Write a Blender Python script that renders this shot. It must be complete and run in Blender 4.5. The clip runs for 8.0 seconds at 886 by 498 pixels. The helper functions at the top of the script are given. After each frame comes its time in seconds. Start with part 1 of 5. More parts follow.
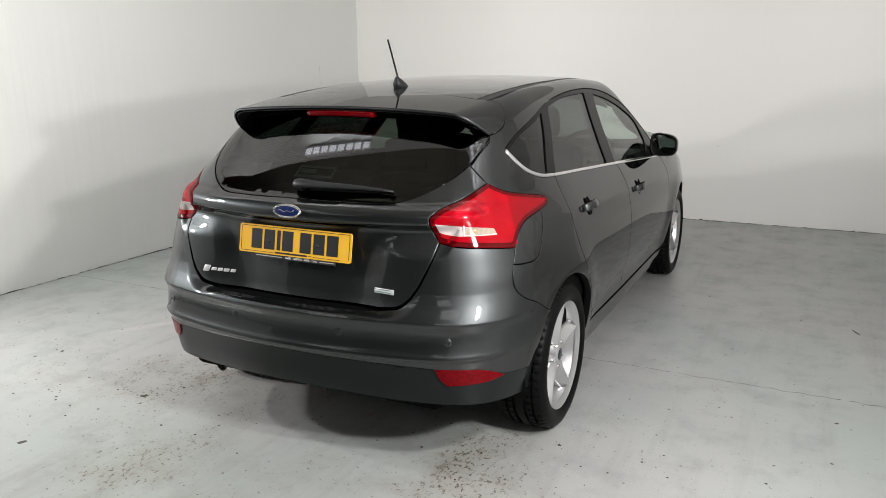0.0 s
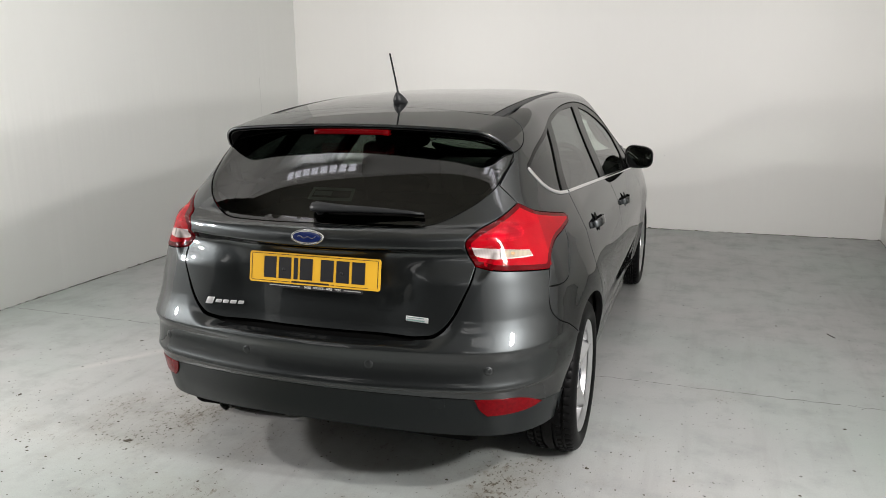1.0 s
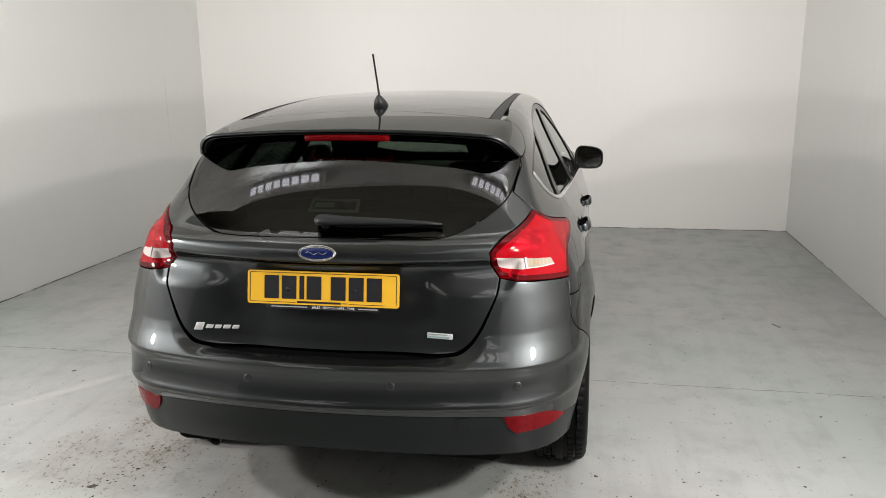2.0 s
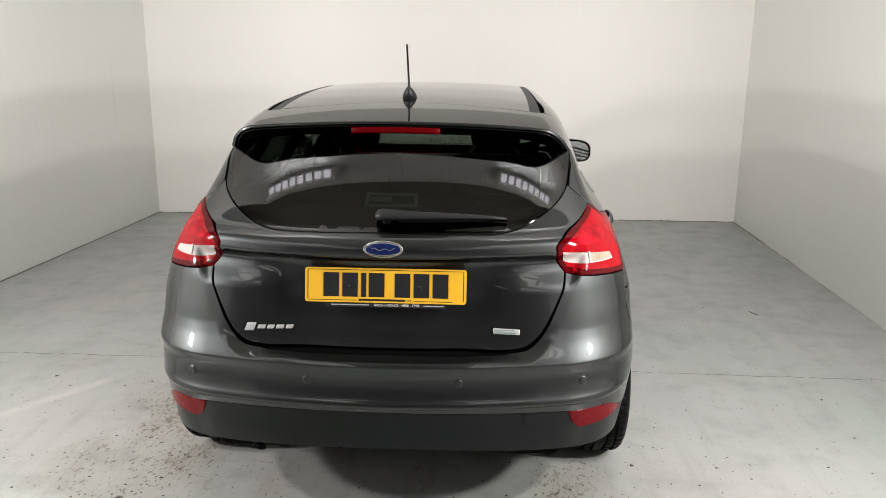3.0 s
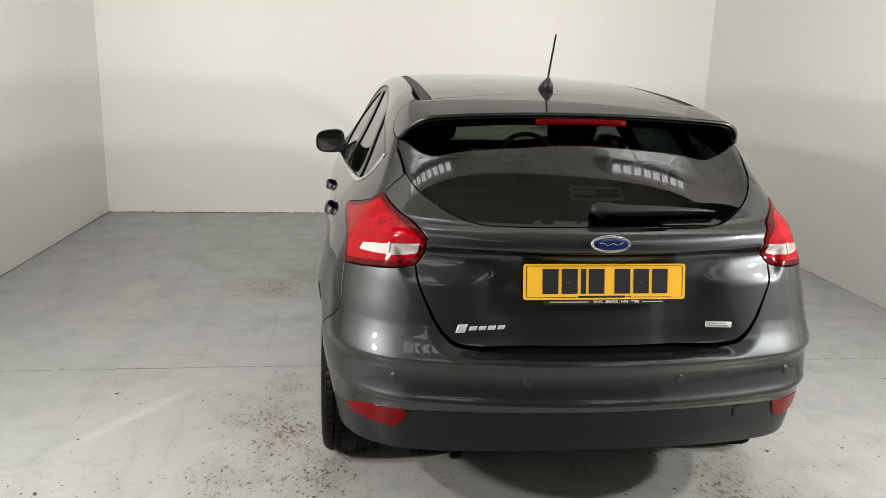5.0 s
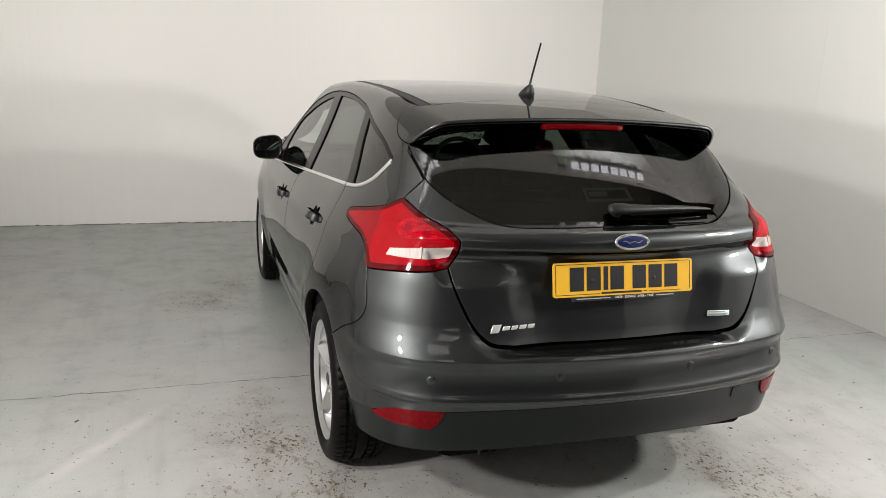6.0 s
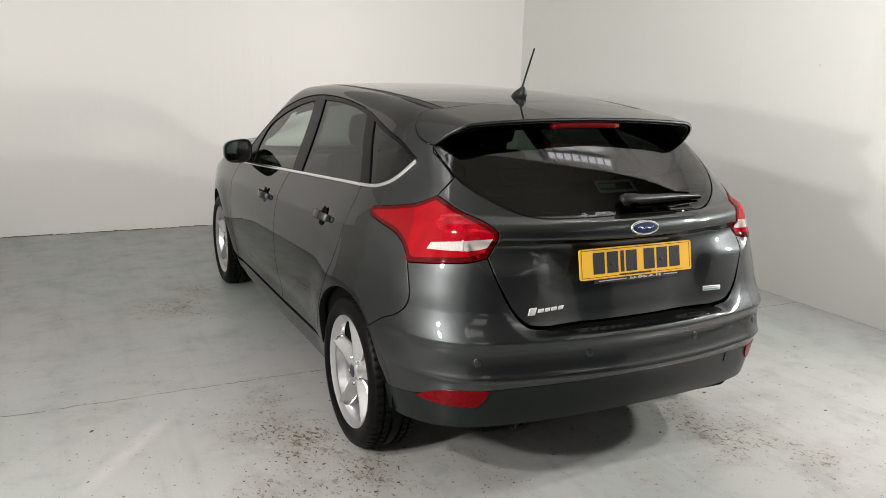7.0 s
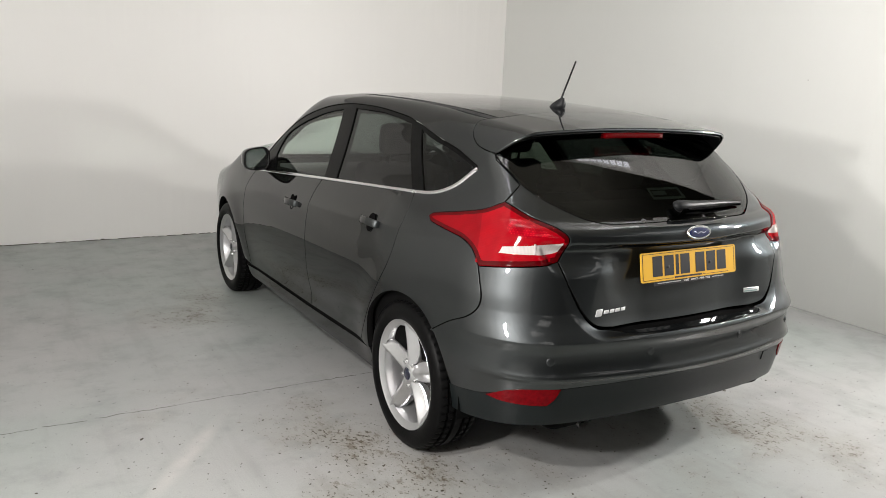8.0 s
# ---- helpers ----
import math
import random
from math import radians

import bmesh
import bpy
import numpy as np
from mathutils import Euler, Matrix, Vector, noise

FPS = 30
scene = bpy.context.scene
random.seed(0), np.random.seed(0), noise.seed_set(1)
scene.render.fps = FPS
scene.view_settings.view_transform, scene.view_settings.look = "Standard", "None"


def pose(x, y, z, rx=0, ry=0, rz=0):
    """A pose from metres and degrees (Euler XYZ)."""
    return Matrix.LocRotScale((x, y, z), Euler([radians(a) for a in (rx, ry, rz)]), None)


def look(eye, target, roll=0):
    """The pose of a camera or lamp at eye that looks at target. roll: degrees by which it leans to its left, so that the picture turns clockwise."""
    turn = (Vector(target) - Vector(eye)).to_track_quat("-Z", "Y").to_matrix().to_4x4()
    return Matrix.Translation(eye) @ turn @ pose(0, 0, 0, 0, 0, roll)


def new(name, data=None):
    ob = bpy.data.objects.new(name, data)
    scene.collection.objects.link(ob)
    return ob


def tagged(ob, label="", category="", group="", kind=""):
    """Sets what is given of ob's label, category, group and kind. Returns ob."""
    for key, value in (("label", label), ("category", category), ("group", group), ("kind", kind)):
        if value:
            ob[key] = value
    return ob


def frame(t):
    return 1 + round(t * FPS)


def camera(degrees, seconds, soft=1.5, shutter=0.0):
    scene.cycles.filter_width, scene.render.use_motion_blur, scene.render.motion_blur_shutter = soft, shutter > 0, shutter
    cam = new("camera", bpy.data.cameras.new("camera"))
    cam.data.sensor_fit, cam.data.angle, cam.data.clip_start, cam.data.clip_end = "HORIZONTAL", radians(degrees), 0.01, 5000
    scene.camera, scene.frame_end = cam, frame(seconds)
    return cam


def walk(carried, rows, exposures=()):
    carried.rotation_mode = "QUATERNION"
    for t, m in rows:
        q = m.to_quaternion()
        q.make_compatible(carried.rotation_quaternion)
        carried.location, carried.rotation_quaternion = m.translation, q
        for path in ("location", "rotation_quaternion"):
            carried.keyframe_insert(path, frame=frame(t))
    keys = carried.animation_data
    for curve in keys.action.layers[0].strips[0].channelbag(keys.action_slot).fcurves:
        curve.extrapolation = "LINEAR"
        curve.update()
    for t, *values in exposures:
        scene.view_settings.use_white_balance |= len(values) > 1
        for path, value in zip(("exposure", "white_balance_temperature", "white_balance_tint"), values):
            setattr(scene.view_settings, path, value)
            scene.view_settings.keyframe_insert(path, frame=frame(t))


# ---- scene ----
cam = camera(59.4, 8.0, soft=0.6)
PATH = [
    (0, (0.067, -0.174, 1.552), (-0.788, 1.57, 1.074), -0.6),
    (0.5, (-0.141, -0.18, 1.567), (-0.915, 1.598, 1.077), -0.7),
    (1, (-0.398, -0.215, 1.574), (-1.036, 1.625, 1.118), -0.7),
    (1.2, (-0.5, -0.232, 1.579), (-1.075, 1.632, 1.136), -0.6),
    (2.3, (-1.044, -0.182, 1.584), (-1.298, 1.745, 1.116), -0.5),
    (2.5, (-1.142, -0.183, 1.58), (-1.348, 1.748, 1.105), -0.2),
    (3, (-1.403, -0.209, 1.588), (-1.506, 1.73, 1.107), 0.4),
    (3.5, (-1.651, -0.193, 1.57), (-1.671, 1.75, 1.097), 0.3),
    (4, (-1.929, -0.112, 1.571), (-1.861, 1.825, 1.076), 0.2),
    (4.5, (-2.208, -0.085, 1.554), (-2.06, 1.845, 1.053), 1.6),
    (4.7, (-2.329, -0.097, 1.549), (-2.157, 1.834, 1.058), 1.7),
    (5.8, (-2.966, 0.007, 1.519), (-2.414, 1.874, 1.062), 2.2),
    (6, (-3.068, 0.007, 1.526), (-2.451, 1.854, 1.069), 2.4),
    (6.5, (-3.372, -0.007, 1.538), (-2.581, 1.771, 1.079), 2.7),
    (7, (-3.6, 0.005, 1.542), (-2.725, 1.745, 1.087), 1.7),
    (7.5, (-3.842, 0.071, 1.526), (-2.909, 1.782, 1.076), 1.5),
    (8, (-4.048, 0.141, 1.529), (-3.041, 1.816, 1.103), 2.4),
]
walk(cam, [(t, look(eye, target, roll)) for t, eye, target, roll in PATH], exposures=((0, 0.01, 6450, 10), (1.0, 0.01, 6500, 10), (2.5, 0.16, 6640, 10), (3.5, 0.23, 6680, 10), (4.5, 0.19, 6700, 10), (6.0, 0.07, 6720, 10), (7.0, 0.03, 6680, 10), (8.0, 0.04, 6580, 10)))

# ---- light ----
world = bpy.data.worlds.new("world")
scene.world = world
world.use_nodes = True
world.node_tree.nodes["Background"].inputs[0].default_value = (0.9, 0.95, 1.0, 1)
world.node_tree.nodes["Background"].inputs[1].default_value = 0.02


def area_lamp(name, eye, target, sx, sy, watts, colour=(1, 0.972, 0.95)):
    data = bpy.data.lights.new(name, "AREA")
    data.shape, data.size, data.size_y, data.energy, data.color = "RECTANGLE", sx, sy, watts, colour
    ob = new(name, data)
    ob.matrix_world = look(eye, target)
    return ob


CEIL = 2.78
# two square lamp heads by each side wall, behind the car's tail
FLOODS = [(sx, 1.45, hz) for sx in (-4.62, 0.66) for hz in (1.58, 2.20)]
for p in FLOODS:
    area_lamp("flood_light", (p[0] + (0.03 if p[0] < -2 else -0.03), 1.48, p[2]), (1.2 if p[0] < -2 else -5.2, 5.0, p[2] - 0.9), 0.15, 0.13, 60)
# two fluorescent strips along the ceiling's edge, with a fill lamp added at each
STRIPS = (-2.67, -0.73)
for x in STRIPS:
    area_lamp("strip_light", (x, 2.705, CEIL - 0.10), (x, 7.0, CEIL - 0.30), 0.64, 0.05, 7, (0.93, 0.95, 1.0))
# louvred ceiling panels over the way in
PANELS = [(x, y) for x in (-3.6, 0.2) for y in (0.1, -2.0, -4.1)]
for x, y in PANELS:
    area_lamp("panel_light", (x, y, CEIL + 0.2), (x, y, 0), 1.25, 1.25, 10)


# ---- materials ----
def material(name):
    m = bpy.data.materials.new(name)
    m.use_nodes = True
    nt = m.node_tree
    return m, nt, nt.nodes["Principled BSDF"]


def plain(name, colour, rough=0.5, metal=0.0, coat=0.0, grain=0.0, scale=40.0, bump=0.0, shine=0.5):
    """A surface of one colour with a little unevenness."""
    m, nt, b = material(name)
    b.inputs["Roughness"].default_value = rough
    b.inputs["Metallic"].default_value = metal
    b.inputs["Specular IOR Level"].default_value = shine
    b.inputs["Coat Weight"].default_value = coat
    b.inputs["Coat Roughness"].default_value = 0.04
    b.inputs["Base Color"].default_value = (*colour, 1)
    if grain or bump:
        tc = nt.nodes.new("ShaderNodeTexCoord")
        no = nt.nodes.new("ShaderNodeTexNoise")
        no.inputs["Scale"].default_value = scale
        no.inputs["Detail"].default_value = 6
        nt.links.new(tc.outputs["Object"], no.inputs["Vector"])
        mix = nt.nodes.new("ShaderNodeMix")
        mix.data_type = "RGBA"
        mix.inputs[6].default_value = (*[c * (1 - grain) for c in colour], 1)
        mix.inputs[7].default_value = (*[min(1, c * (1 + grain)) for c in colour], 1)
        nt.links.new(no.outputs["Fac"], mix.inputs[0])
        nt.links.new(mix.outputs[2], b.inputs["Base Color"])
        if bump:
            bp = nt.nodes.new("ShaderNodeBump")
            bp.inputs["Strength"].default_value = bump
            bp.inputs["Distance"].default_value = 0.002
            nt.links.new(no.outputs["Fac"], bp.inputs["Height"])
            nt.links.new(bp.outputs["Normal"], b.inputs["Normal"])
    return m


def ramp(nt, source, stops):
    r = nt.nodes.new("ShaderNodeValToRGB")
    el = r.color_ramp.elements
    while len(el) < len(stops):
        el.new(0.5)
    for e, (p, c) in zip(el, stops):
        e.position, e.color = p, (c, c, c, 1) if not hasattr(c, "__len__") else (*c, 1)
    nt.links.new(source, r.inputs["Fac"])
    return r.outputs["Color"]


def noise_of(nt, vector, scale, detail=6, rough=0.55, kind="ShaderNodeTexNoise"):
    n = nt.nodes.new(kind)
    n.inputs["Scale"].default_value = scale
    if kind == "ShaderNodeTexNoise":
        n.inputs["Detail"].default_value, n.inputs["Roughness"].default_value = detail, rough
    nt.links.new(vector, n.inputs["Vector"])
    return n


def blend(nt, a, b, factor, how="MIX"):
    mx = nt.nodes.new("ShaderNodeMix")
    mx.data_type, mx.blend_type = "RGBA", how
    for key, val in ((6, a), (7, b), (0, factor)):
        if isinstance(val, (int, float)):
            mx.inputs[key].default_value = val
        elif isinstance(val, tuple):
            mx.inputs[key].default_value = (*val, 1)
        else:
            nt.links.new(val, mx.inputs[key])
    return mx.outputs[2]


def math_of(nt, how, a, b):
    n = nt.nodes.new("ShaderNodeMath")
    n.operation = how
    for k, v in ((0, a), (1, b)):
        if isinstance(v, (int, float)):
            n.inputs[k].default_value = v
        else:
            nt.links.new(v, n.inputs[k])
    return n.outputs[0]


def floor_paint():
    """Worn light grey floor paint on concrete, with pits, grime and scuffs."""
    m, nt, b = material("floor_paint")
    tc = nt.nodes.new("ShaderNodeTexCoord").outputs["Object"]
    big = noise_of(nt, tc, 0.7, 5)
    mid = noise_of(nt, tc, 4.5, 8, 0.65)
    fine = noise_of(nt, tc, 60, 4)
    col = blend(nt, (0.325, 0.343, 0.336), (0.388, 0.406, 0.396), ramp(nt, big.outputs["Fac"], ((0.35, 0.0), (0.65, 1.0))))
    # pink and green tinges of the mixed lights, put into the floor's colour
    tint = noise_of(nt, tc, 0.45, 3).outputs["Fac"]
    col = blend(nt, col, (0.405, 0.372, 0.375), ramp(nt, tint, ((0.42, 0.35), (0.55, 0.0))))
    col = blend(nt, col, (0.332, 0.383, 0.352), ramp(nt, tint, ((0.50, 0.0), (0.66, 0.6))))
    col = blend(nt, col, (0.265, 0.278, 0.270), ramp(nt, mid.outputs["Fac"], ((0.50, 0.0), (0.74, 0.75))))
    # long faint scuffs from tyres rolling in and out
    mp = nt.nodes.new("ShaderNodeMapping")
    mp.inputs["Scale"].default_value = (7.0, 0.7, 1.0)
    mp.inputs["Rotation"].default_value = (0, 0, 0.12)
    nt.links.new(tc, mp.inputs["Vector"])
    scuff = ramp(nt, noise_of(nt, mp.outputs["Vector"], 1.3, 6, 0.6).outputs["Fac"], ((0.52, 0.0), (0.72, 0.40)))
    col = blend(nt, col, (0.235, 0.235, 0.225), scuff)
    # the paint is worn most where the rear wheels roll in: two patches, and a little all round them
    def patch_level(centre, sx, sy, high, low, reach):
        mv = nt.nodes.new("ShaderNodeMapping")
        mv.vector_type = "TEXTURE"
        mv.inputs["Location"].default_value = (*centre, 0)
        mv.inputs["Scale"].default_value = (sx, sy, 1)
        nt.links.new(tc, mv.inputs["Vector"])
        ln = nt.nodes.new("ShaderNodeVectorMath")
        ln.operation = "LENGTH"
        nt.links.new(mv.outputs["Vector"], ln.inputs[0])
        mr = nt.nodes.new("ShaderNodeMapRange")
        mr.inputs["From Min"].default_value, mr.inputs["From Max"].default_value = 0.3, reach
        mr.inputs["To Min"].default_value, mr.inputs["To Max"].default_value = high, low
        nt.links.new(ln.outputs["Value"], mr.inputs["Value"])
        return mr.outputs[0]

    level = math_of(nt, "MAXIMUM", patch_level((-2.74, 2.66), 0.28, 0.50, 0.165, -0.145, 2.3), patch_level((-1.04, 2.38), 0.30, 0.40, 0.150, -0.145, 2.3))
    level = math_of(nt, "MAXIMUM", level, patch_level((-2.95, 5.1), 0.22, 0.45, 0.10, -0.145, 2.3))
    level = math_of(nt, "MAXIMUM", level, patch_level((-1.95, 2.2), 1.0, 1.0, 0.02, -0.145, 2.6))
    wear = math_of(nt, "ADD", noise_of(nt, tc, 1.9, 7, 0.66).outputs["Fac"], level)
    stain = ramp(nt, wear, ((0.47, 0.0), (0.70, 0.42)))
    col = blend(nt, col, (0.225, 0.205, 0.160), stain)
    # pits down to brown dirt: the more worn the ground, the lower the level at which they open
    mq = nt.nodes.new("ShaderNodeMapping")
    mq.inputs["Scale"].default_value = (1.0, 0.62, 1.0)
    mq.inputs["Rotation"].default_value = (0, 0, 0.5)
    nt.links.new(tc, mq.inputs["Vector"])
    pit_a = noise_of(nt, mq.outputs["Vector"], 60, 6, 0.66).outputs["Fac"]
    pit_b = noise_of(nt, mq.outputs["Vector"], 27, 7, 0.70).outputs["Fac"]
    lift = math_of(nt, "MULTIPLY", math_of(nt, "SUBTRACT", wear, 0.50), 0.55)
    pits = ramp(nt, math_of(nt, "ADD", pit_a, lift), ((0.640, 0.0), (0.685, 0.97)))
    col = blend(nt, col, (0.088, 0.074, 0.055), pits)
    patch = ramp(nt, math_of(nt, "ADD", pit_b, lift), ((0.630, 0.0), (0.69, 0.52)))
    col = blend(nt, col, (0.125, 0.100, 0.068), patch)
    # one long pale scrape
    ms = nt.nodes.new("ShaderNodeMapping")
    ms.vector_type = "TEXTURE"
    ms.inputs["Location"].default_value, ms.inputs["Rotation"].default_value, ms.inputs["Scale"].default_value = (-3.42, 3.12, 0), (0, 0, 0.95), (0.50, 0.055, 1)
    nt.links.new(tc, ms.inputs["Vector"])
    sl = nt.nodes.new("ShaderNodeVectorMath")
    sl.operation = "LENGTH"
    nt.links.new(ms.outputs["Vector"], sl.inputs[0])
    scrape = blend(nt, (0.0, 0.0, 0.0), ramp(nt, sl.outputs["Value"], ((0.15, 0.62), (1.0, 0.0))), ramp(nt, noise_of(nt, tc, 9, 6, 0.6).outputs["Fac"], ((0.34, 0.15), (0.62, 1.0))))
    col = blend(nt, col, (0.60, 0.575, 0.555), scrape)
    # a few dark specks all over
    speck = ramp(nt, noise_of(nt, tc, 46, 3, 0.55).outputs["Fac"], ((0.676, 0.0), (0.715, 0.85)))
    col = blend(nt, col, (0.06, 0.055, 0.045), speck)
    grain = noise_of(nt, tc, 170, 3, 0.7).outputs["Fac"]
    col = blend(nt, col, ramp(nt, grain, ((0.30, 0.62), (0.70, 1.0))), 0.35, "MULTIPLY")
    nt.links.new(col, b.inputs["Base Color"])
    nt.links.new(ramp(nt, mid.outputs["Fac"], ((0.3, 0.28), (0.7, 0.48))), b.inputs["Roughness"])
    bp = nt.nodes.new("ShaderNodeBump")
    bp.inputs["Strength"].default_value, bp.inputs["Distance"].default_value = 0.3, 0.002
    nt.links.new(blend(nt, fine.outputs["Fac"], mid.outputs["Fac"], 0.5), bp.inputs["Height"])
    bq = nt.nodes.new("ShaderNodeBump")
    bq.inputs["Strength"].default_value, bq.inputs["Distance"].default_value = 0.5, -0.0015
    nt.links.new(blend(nt, pits, patch, 0.5), bq.inputs["Height"])
    nt.links.new(bp.outputs["Normal"], bq.inputs["Normal"])
    nt.links.new(bq.outputs["Normal"], b.inputs["Normal"])
    return m


def wall_paint(name, colour=(0.885, 0.872, 0.845)):
    """White painted board, slightly glossy, with faint marks."""
    m, nt, b = material(name)
    tc = nt.nodes.new("ShaderNodeTexCoord").outputs["Object"]
    big = noise_of(nt, tc, 0.6, 4)
    col = blend(nt, tuple(c * 0.95 for c in colour), colour, big.outputs["Fac"])
    spk = noise_of(nt, tc, 2.2, kind="ShaderNodeTexVoronoi")
    col = blend(nt, col, (0.42, 0.41, 0.39), ramp(nt, spk.outputs["Distance"], ((0.0, 0.8), (0.008, 0.6), (0.014, 0.0))))
    nt.links.new(col, b.inputs["Base Color"])
    b.inputs["Roughness"].default_value = 0.40
    bp = nt.nodes.new("ShaderNodeBump")
    bp.inputs["Strength"].default_value, bp.inputs["Distance"].default_value = 0.35, 0.016
    mp = nt.nodes.new("ShaderNodeMapping")
    mp.inputs["Scale"].default_value = (1.0, 1.0, 0.04)
    nt.links.new(tc, mp.inputs["Vector"])
    nt.links.new(noise_of(nt, mp.outputs["Vector"], 5, 3).outputs["Fac"], bp.inputs["Height"])
    nt.links.new(bp.outputs["Normal"], b.inputs["Normal"])
    return m


def car_paint():
    """Dark grey metallic paint under clear lacquer."""
    m, nt, b = material("car_paint")
    tc = nt.nodes.new("ShaderNodeTexCoord").outputs["Object"]
    fl = noise_of(nt, tc, 900, 2)
    nt.links.new(blend(nt, (0.0280, 0.0305, 0.0316), (0.0655, 0.0710, 0.0735), fl.outputs["Fac"]), b.inputs["Base Color"])
    b.inputs["Metallic"].default_value = 1.0
    b.inputs["Roughness"].default_value = 0.43
    b.inputs["Specular Tint"].default_value = (0.0, 0.0, 0.0, 1)
    b.inputs["Coat Weight"].default_value = 1.0
    b.inputs["Coat IOR"].default_value = 1.52
    b.inputs["Coat Roughness"].default_value = 0.015
    return m


def pane(name, tint, least=0.045):
    """Thin tinted glass, the glossier the flatter one looks along it."""
    m, nt, b = material(name)
    nt.nodes.remove(b)
    tr, gl, mx = (nt.nodes.new("ShaderNode" + k) for k in ("BsdfTransparent", "BsdfGlossy", "MixShader"))
    lw = nt.nodes.new("ShaderNodeLayerWeight")
    p5, ma = nt.nodes.new("ShaderNodeMath"), nt.nodes.new("ShaderNodeMath")
    p5.operation, p5.inputs[1].default_value = "POWER", 5.0
    ma.operation, ma.inputs[1].default_value, ma.inputs[2].default_value = "MULTIPLY_ADD", 1.0 - least, least
    nt.links.new(lw.outputs["Facing"], p5.inputs[0])
    nt.links.new(p5.outputs[0], ma.inputs[0])
    tr.inputs["Color"].default_value = (*tint, 1)
    gl.inputs["Roughness"].default_value = 0.012
    nt.links.new(ma.outputs[0], mx.inputs[0])
    nt.links.new(tr.outputs[0], mx.inputs[1])
    nt.links.new(gl.outputs[0], mx.inputs[2])
    nt.links.new(mx.outputs[0], nt.nodes["Material Output"].inputs[0])
    return m


def glow(name, colour, strength):
    m, nt, b = material(name)
    b.inputs["Base Color"].default_value = (0.8, 0.8, 0.8, 1)
    b.inputs["Emission Color"].default_value = (*colour, 1)
    b.inputs["Emission Strength"].default_value = strength
    return m


M_FLOOR = floor_paint()
M_WALL = wall_paint("white_wall_paint")
M_SIDEWALL = wall_paint("cool_white_wall_paint", (0.865, 0.872, 0.845))
M_CEIL = wall_paint("white_ceiling_paint", (0.86, 0.85, 0.83))
M_DARKROOF = plain("dark_roof_sheet", (0.26, 0.25, 0.21), 0.6, grain=0.2, scale=3)
M_DARKWALL = plain("dark_workshop_wall", (0.09, 0.09, 0.085), 0.7, grain=0.3, scale=2)
M_PAINT = car_paint()
M_BLACK = plain("black_plastic", (0.016, 0.017, 0.018), 0.45, grain=0.15, scale=300, bump=0.15, shine=0.25)
M_GREYPL = plain("dark_grey_plastic", (0.0070, 0.0090, 0.0094), 0.32, grain=0.15, scale=260, bump=0.10, shine=0.22)
M_GLOSSBLACK = plain("gloss_black", (0.005, 0.005, 0.005), 0.10, shine=0.35)
M_SATINBLACK = plain("satin_black", (0.004, 0.004, 0.004), 0.42, shine=0.2)
M_FRIT = plain("matt_black_glass_print", (0.004, 0.004, 0.004), 0.8, grain=0.2, scale=300, shine=0.02)
M_RUBBER = plain("tyre_rubber", (0.0032, 0.0032, 0.0033), 0.46, grain=0.25, scale=60, bump=0.2, shine=0.07)
M_ALLOY = plain("silver_alloy", (0.58, 0.58, 0.59), 0.30, metal=0.88, coat=0.4, grain=0.06, scale=30)
M_SILVER = plain("bright_silver_plastic", (0.78, 0.78, 0.79), 0.28, metal=0.6, coat=0.6)
M_CHROME = plain("chrome", (0.80, 0.80, 0.81), 0.10, metal=1.0)
M_DARK = plain("dark_void", (0.003, 0.003, 0.003), 0.9, grain=0.2, scale=20, shine=0.05)
M_CLOTH = plain("dark_seat_cloth", (0.018, 0.018, 0.020), 0.9, grain=0.3, scale=250, bump=0.4, shine=0.1)
M_TINT = pane("privacy_glass", (0.14, 0.16, 0.155), 0.05)
M_REARGLASS = pane("rear_privacy_glass", (0.105, 0.128, 0.108), 0.06)
M_CLEAR = pane("green_tinted_glass", (0.72, 0.80, 0.75))
M_YELLOW = plain("yellow_plate", (0.72, 0.40, 0.03), 0.35, coat=0.3, grain=0.04, scale=30)
M_INK = plain("black_ink", (0.012, 0.012, 0.014), 0.4)
M_BLUE = plain("blue_enamel", (0.006, 0.014, 0.075), 0.2, coat=0.8)
M_NAVY = plain("navy_cap", (0.006, 0.008, 0.022), 0.25, coat=0.5)
M_WHITEINK = plain("white_ink", (0.75, 0.75, 0.75), 0.5)
M_REDLENS = plain("red_lens", (0.085, 0.0005, 0.0015), 0.08, grain=0.25, scale=18, shine=0.3)
def lens(name, dark, light, bands, axis):
    """Moulded lamp plastic, ribbed on its inner face."""
    m, nt, b = material(name)
    tc = nt.nodes.new("ShaderNodeTexCoord").outputs["Object"]
    w = nt.nodes.new("ShaderNodeTexWave")
    w.bands_direction = axis
    w.inputs["Scale"].default_value, w.inputs["Distortion"].default_value, w.inputs["Detail"].default_value = bands, 0.3, 0.0
    nt.links.new(tc, w.inputs["Vector"])
    spots = noise_of(nt, tc, 14, 3)
    fac = blend(nt, w.outputs["Color"], spots.outputs["Color"], 0.92)
    nt.links.new(blend(nt, dark, light, fac), b.inputs["Base Color"])
    b.inputs["Roughness"].default_value = 0.30
    b.inputs["Specular IOR Level"].default_value = 0.0
    b.inputs["Coat Weight"].default_value, b.inputs["Coat Roughness"].default_value = 0.45, 0.05
    bp = nt.nodes.new("ShaderNodeBump")
    bp.inputs["Strength"].default_value, bp.inputs["Distance"].default_value = 0.04, 0.001
    nt.links.new(w.outputs["Fac"], bp.inputs["Height"])
    nt.links.new(bp.outputs["Normal"], b.inputs["Normal"])
    return m


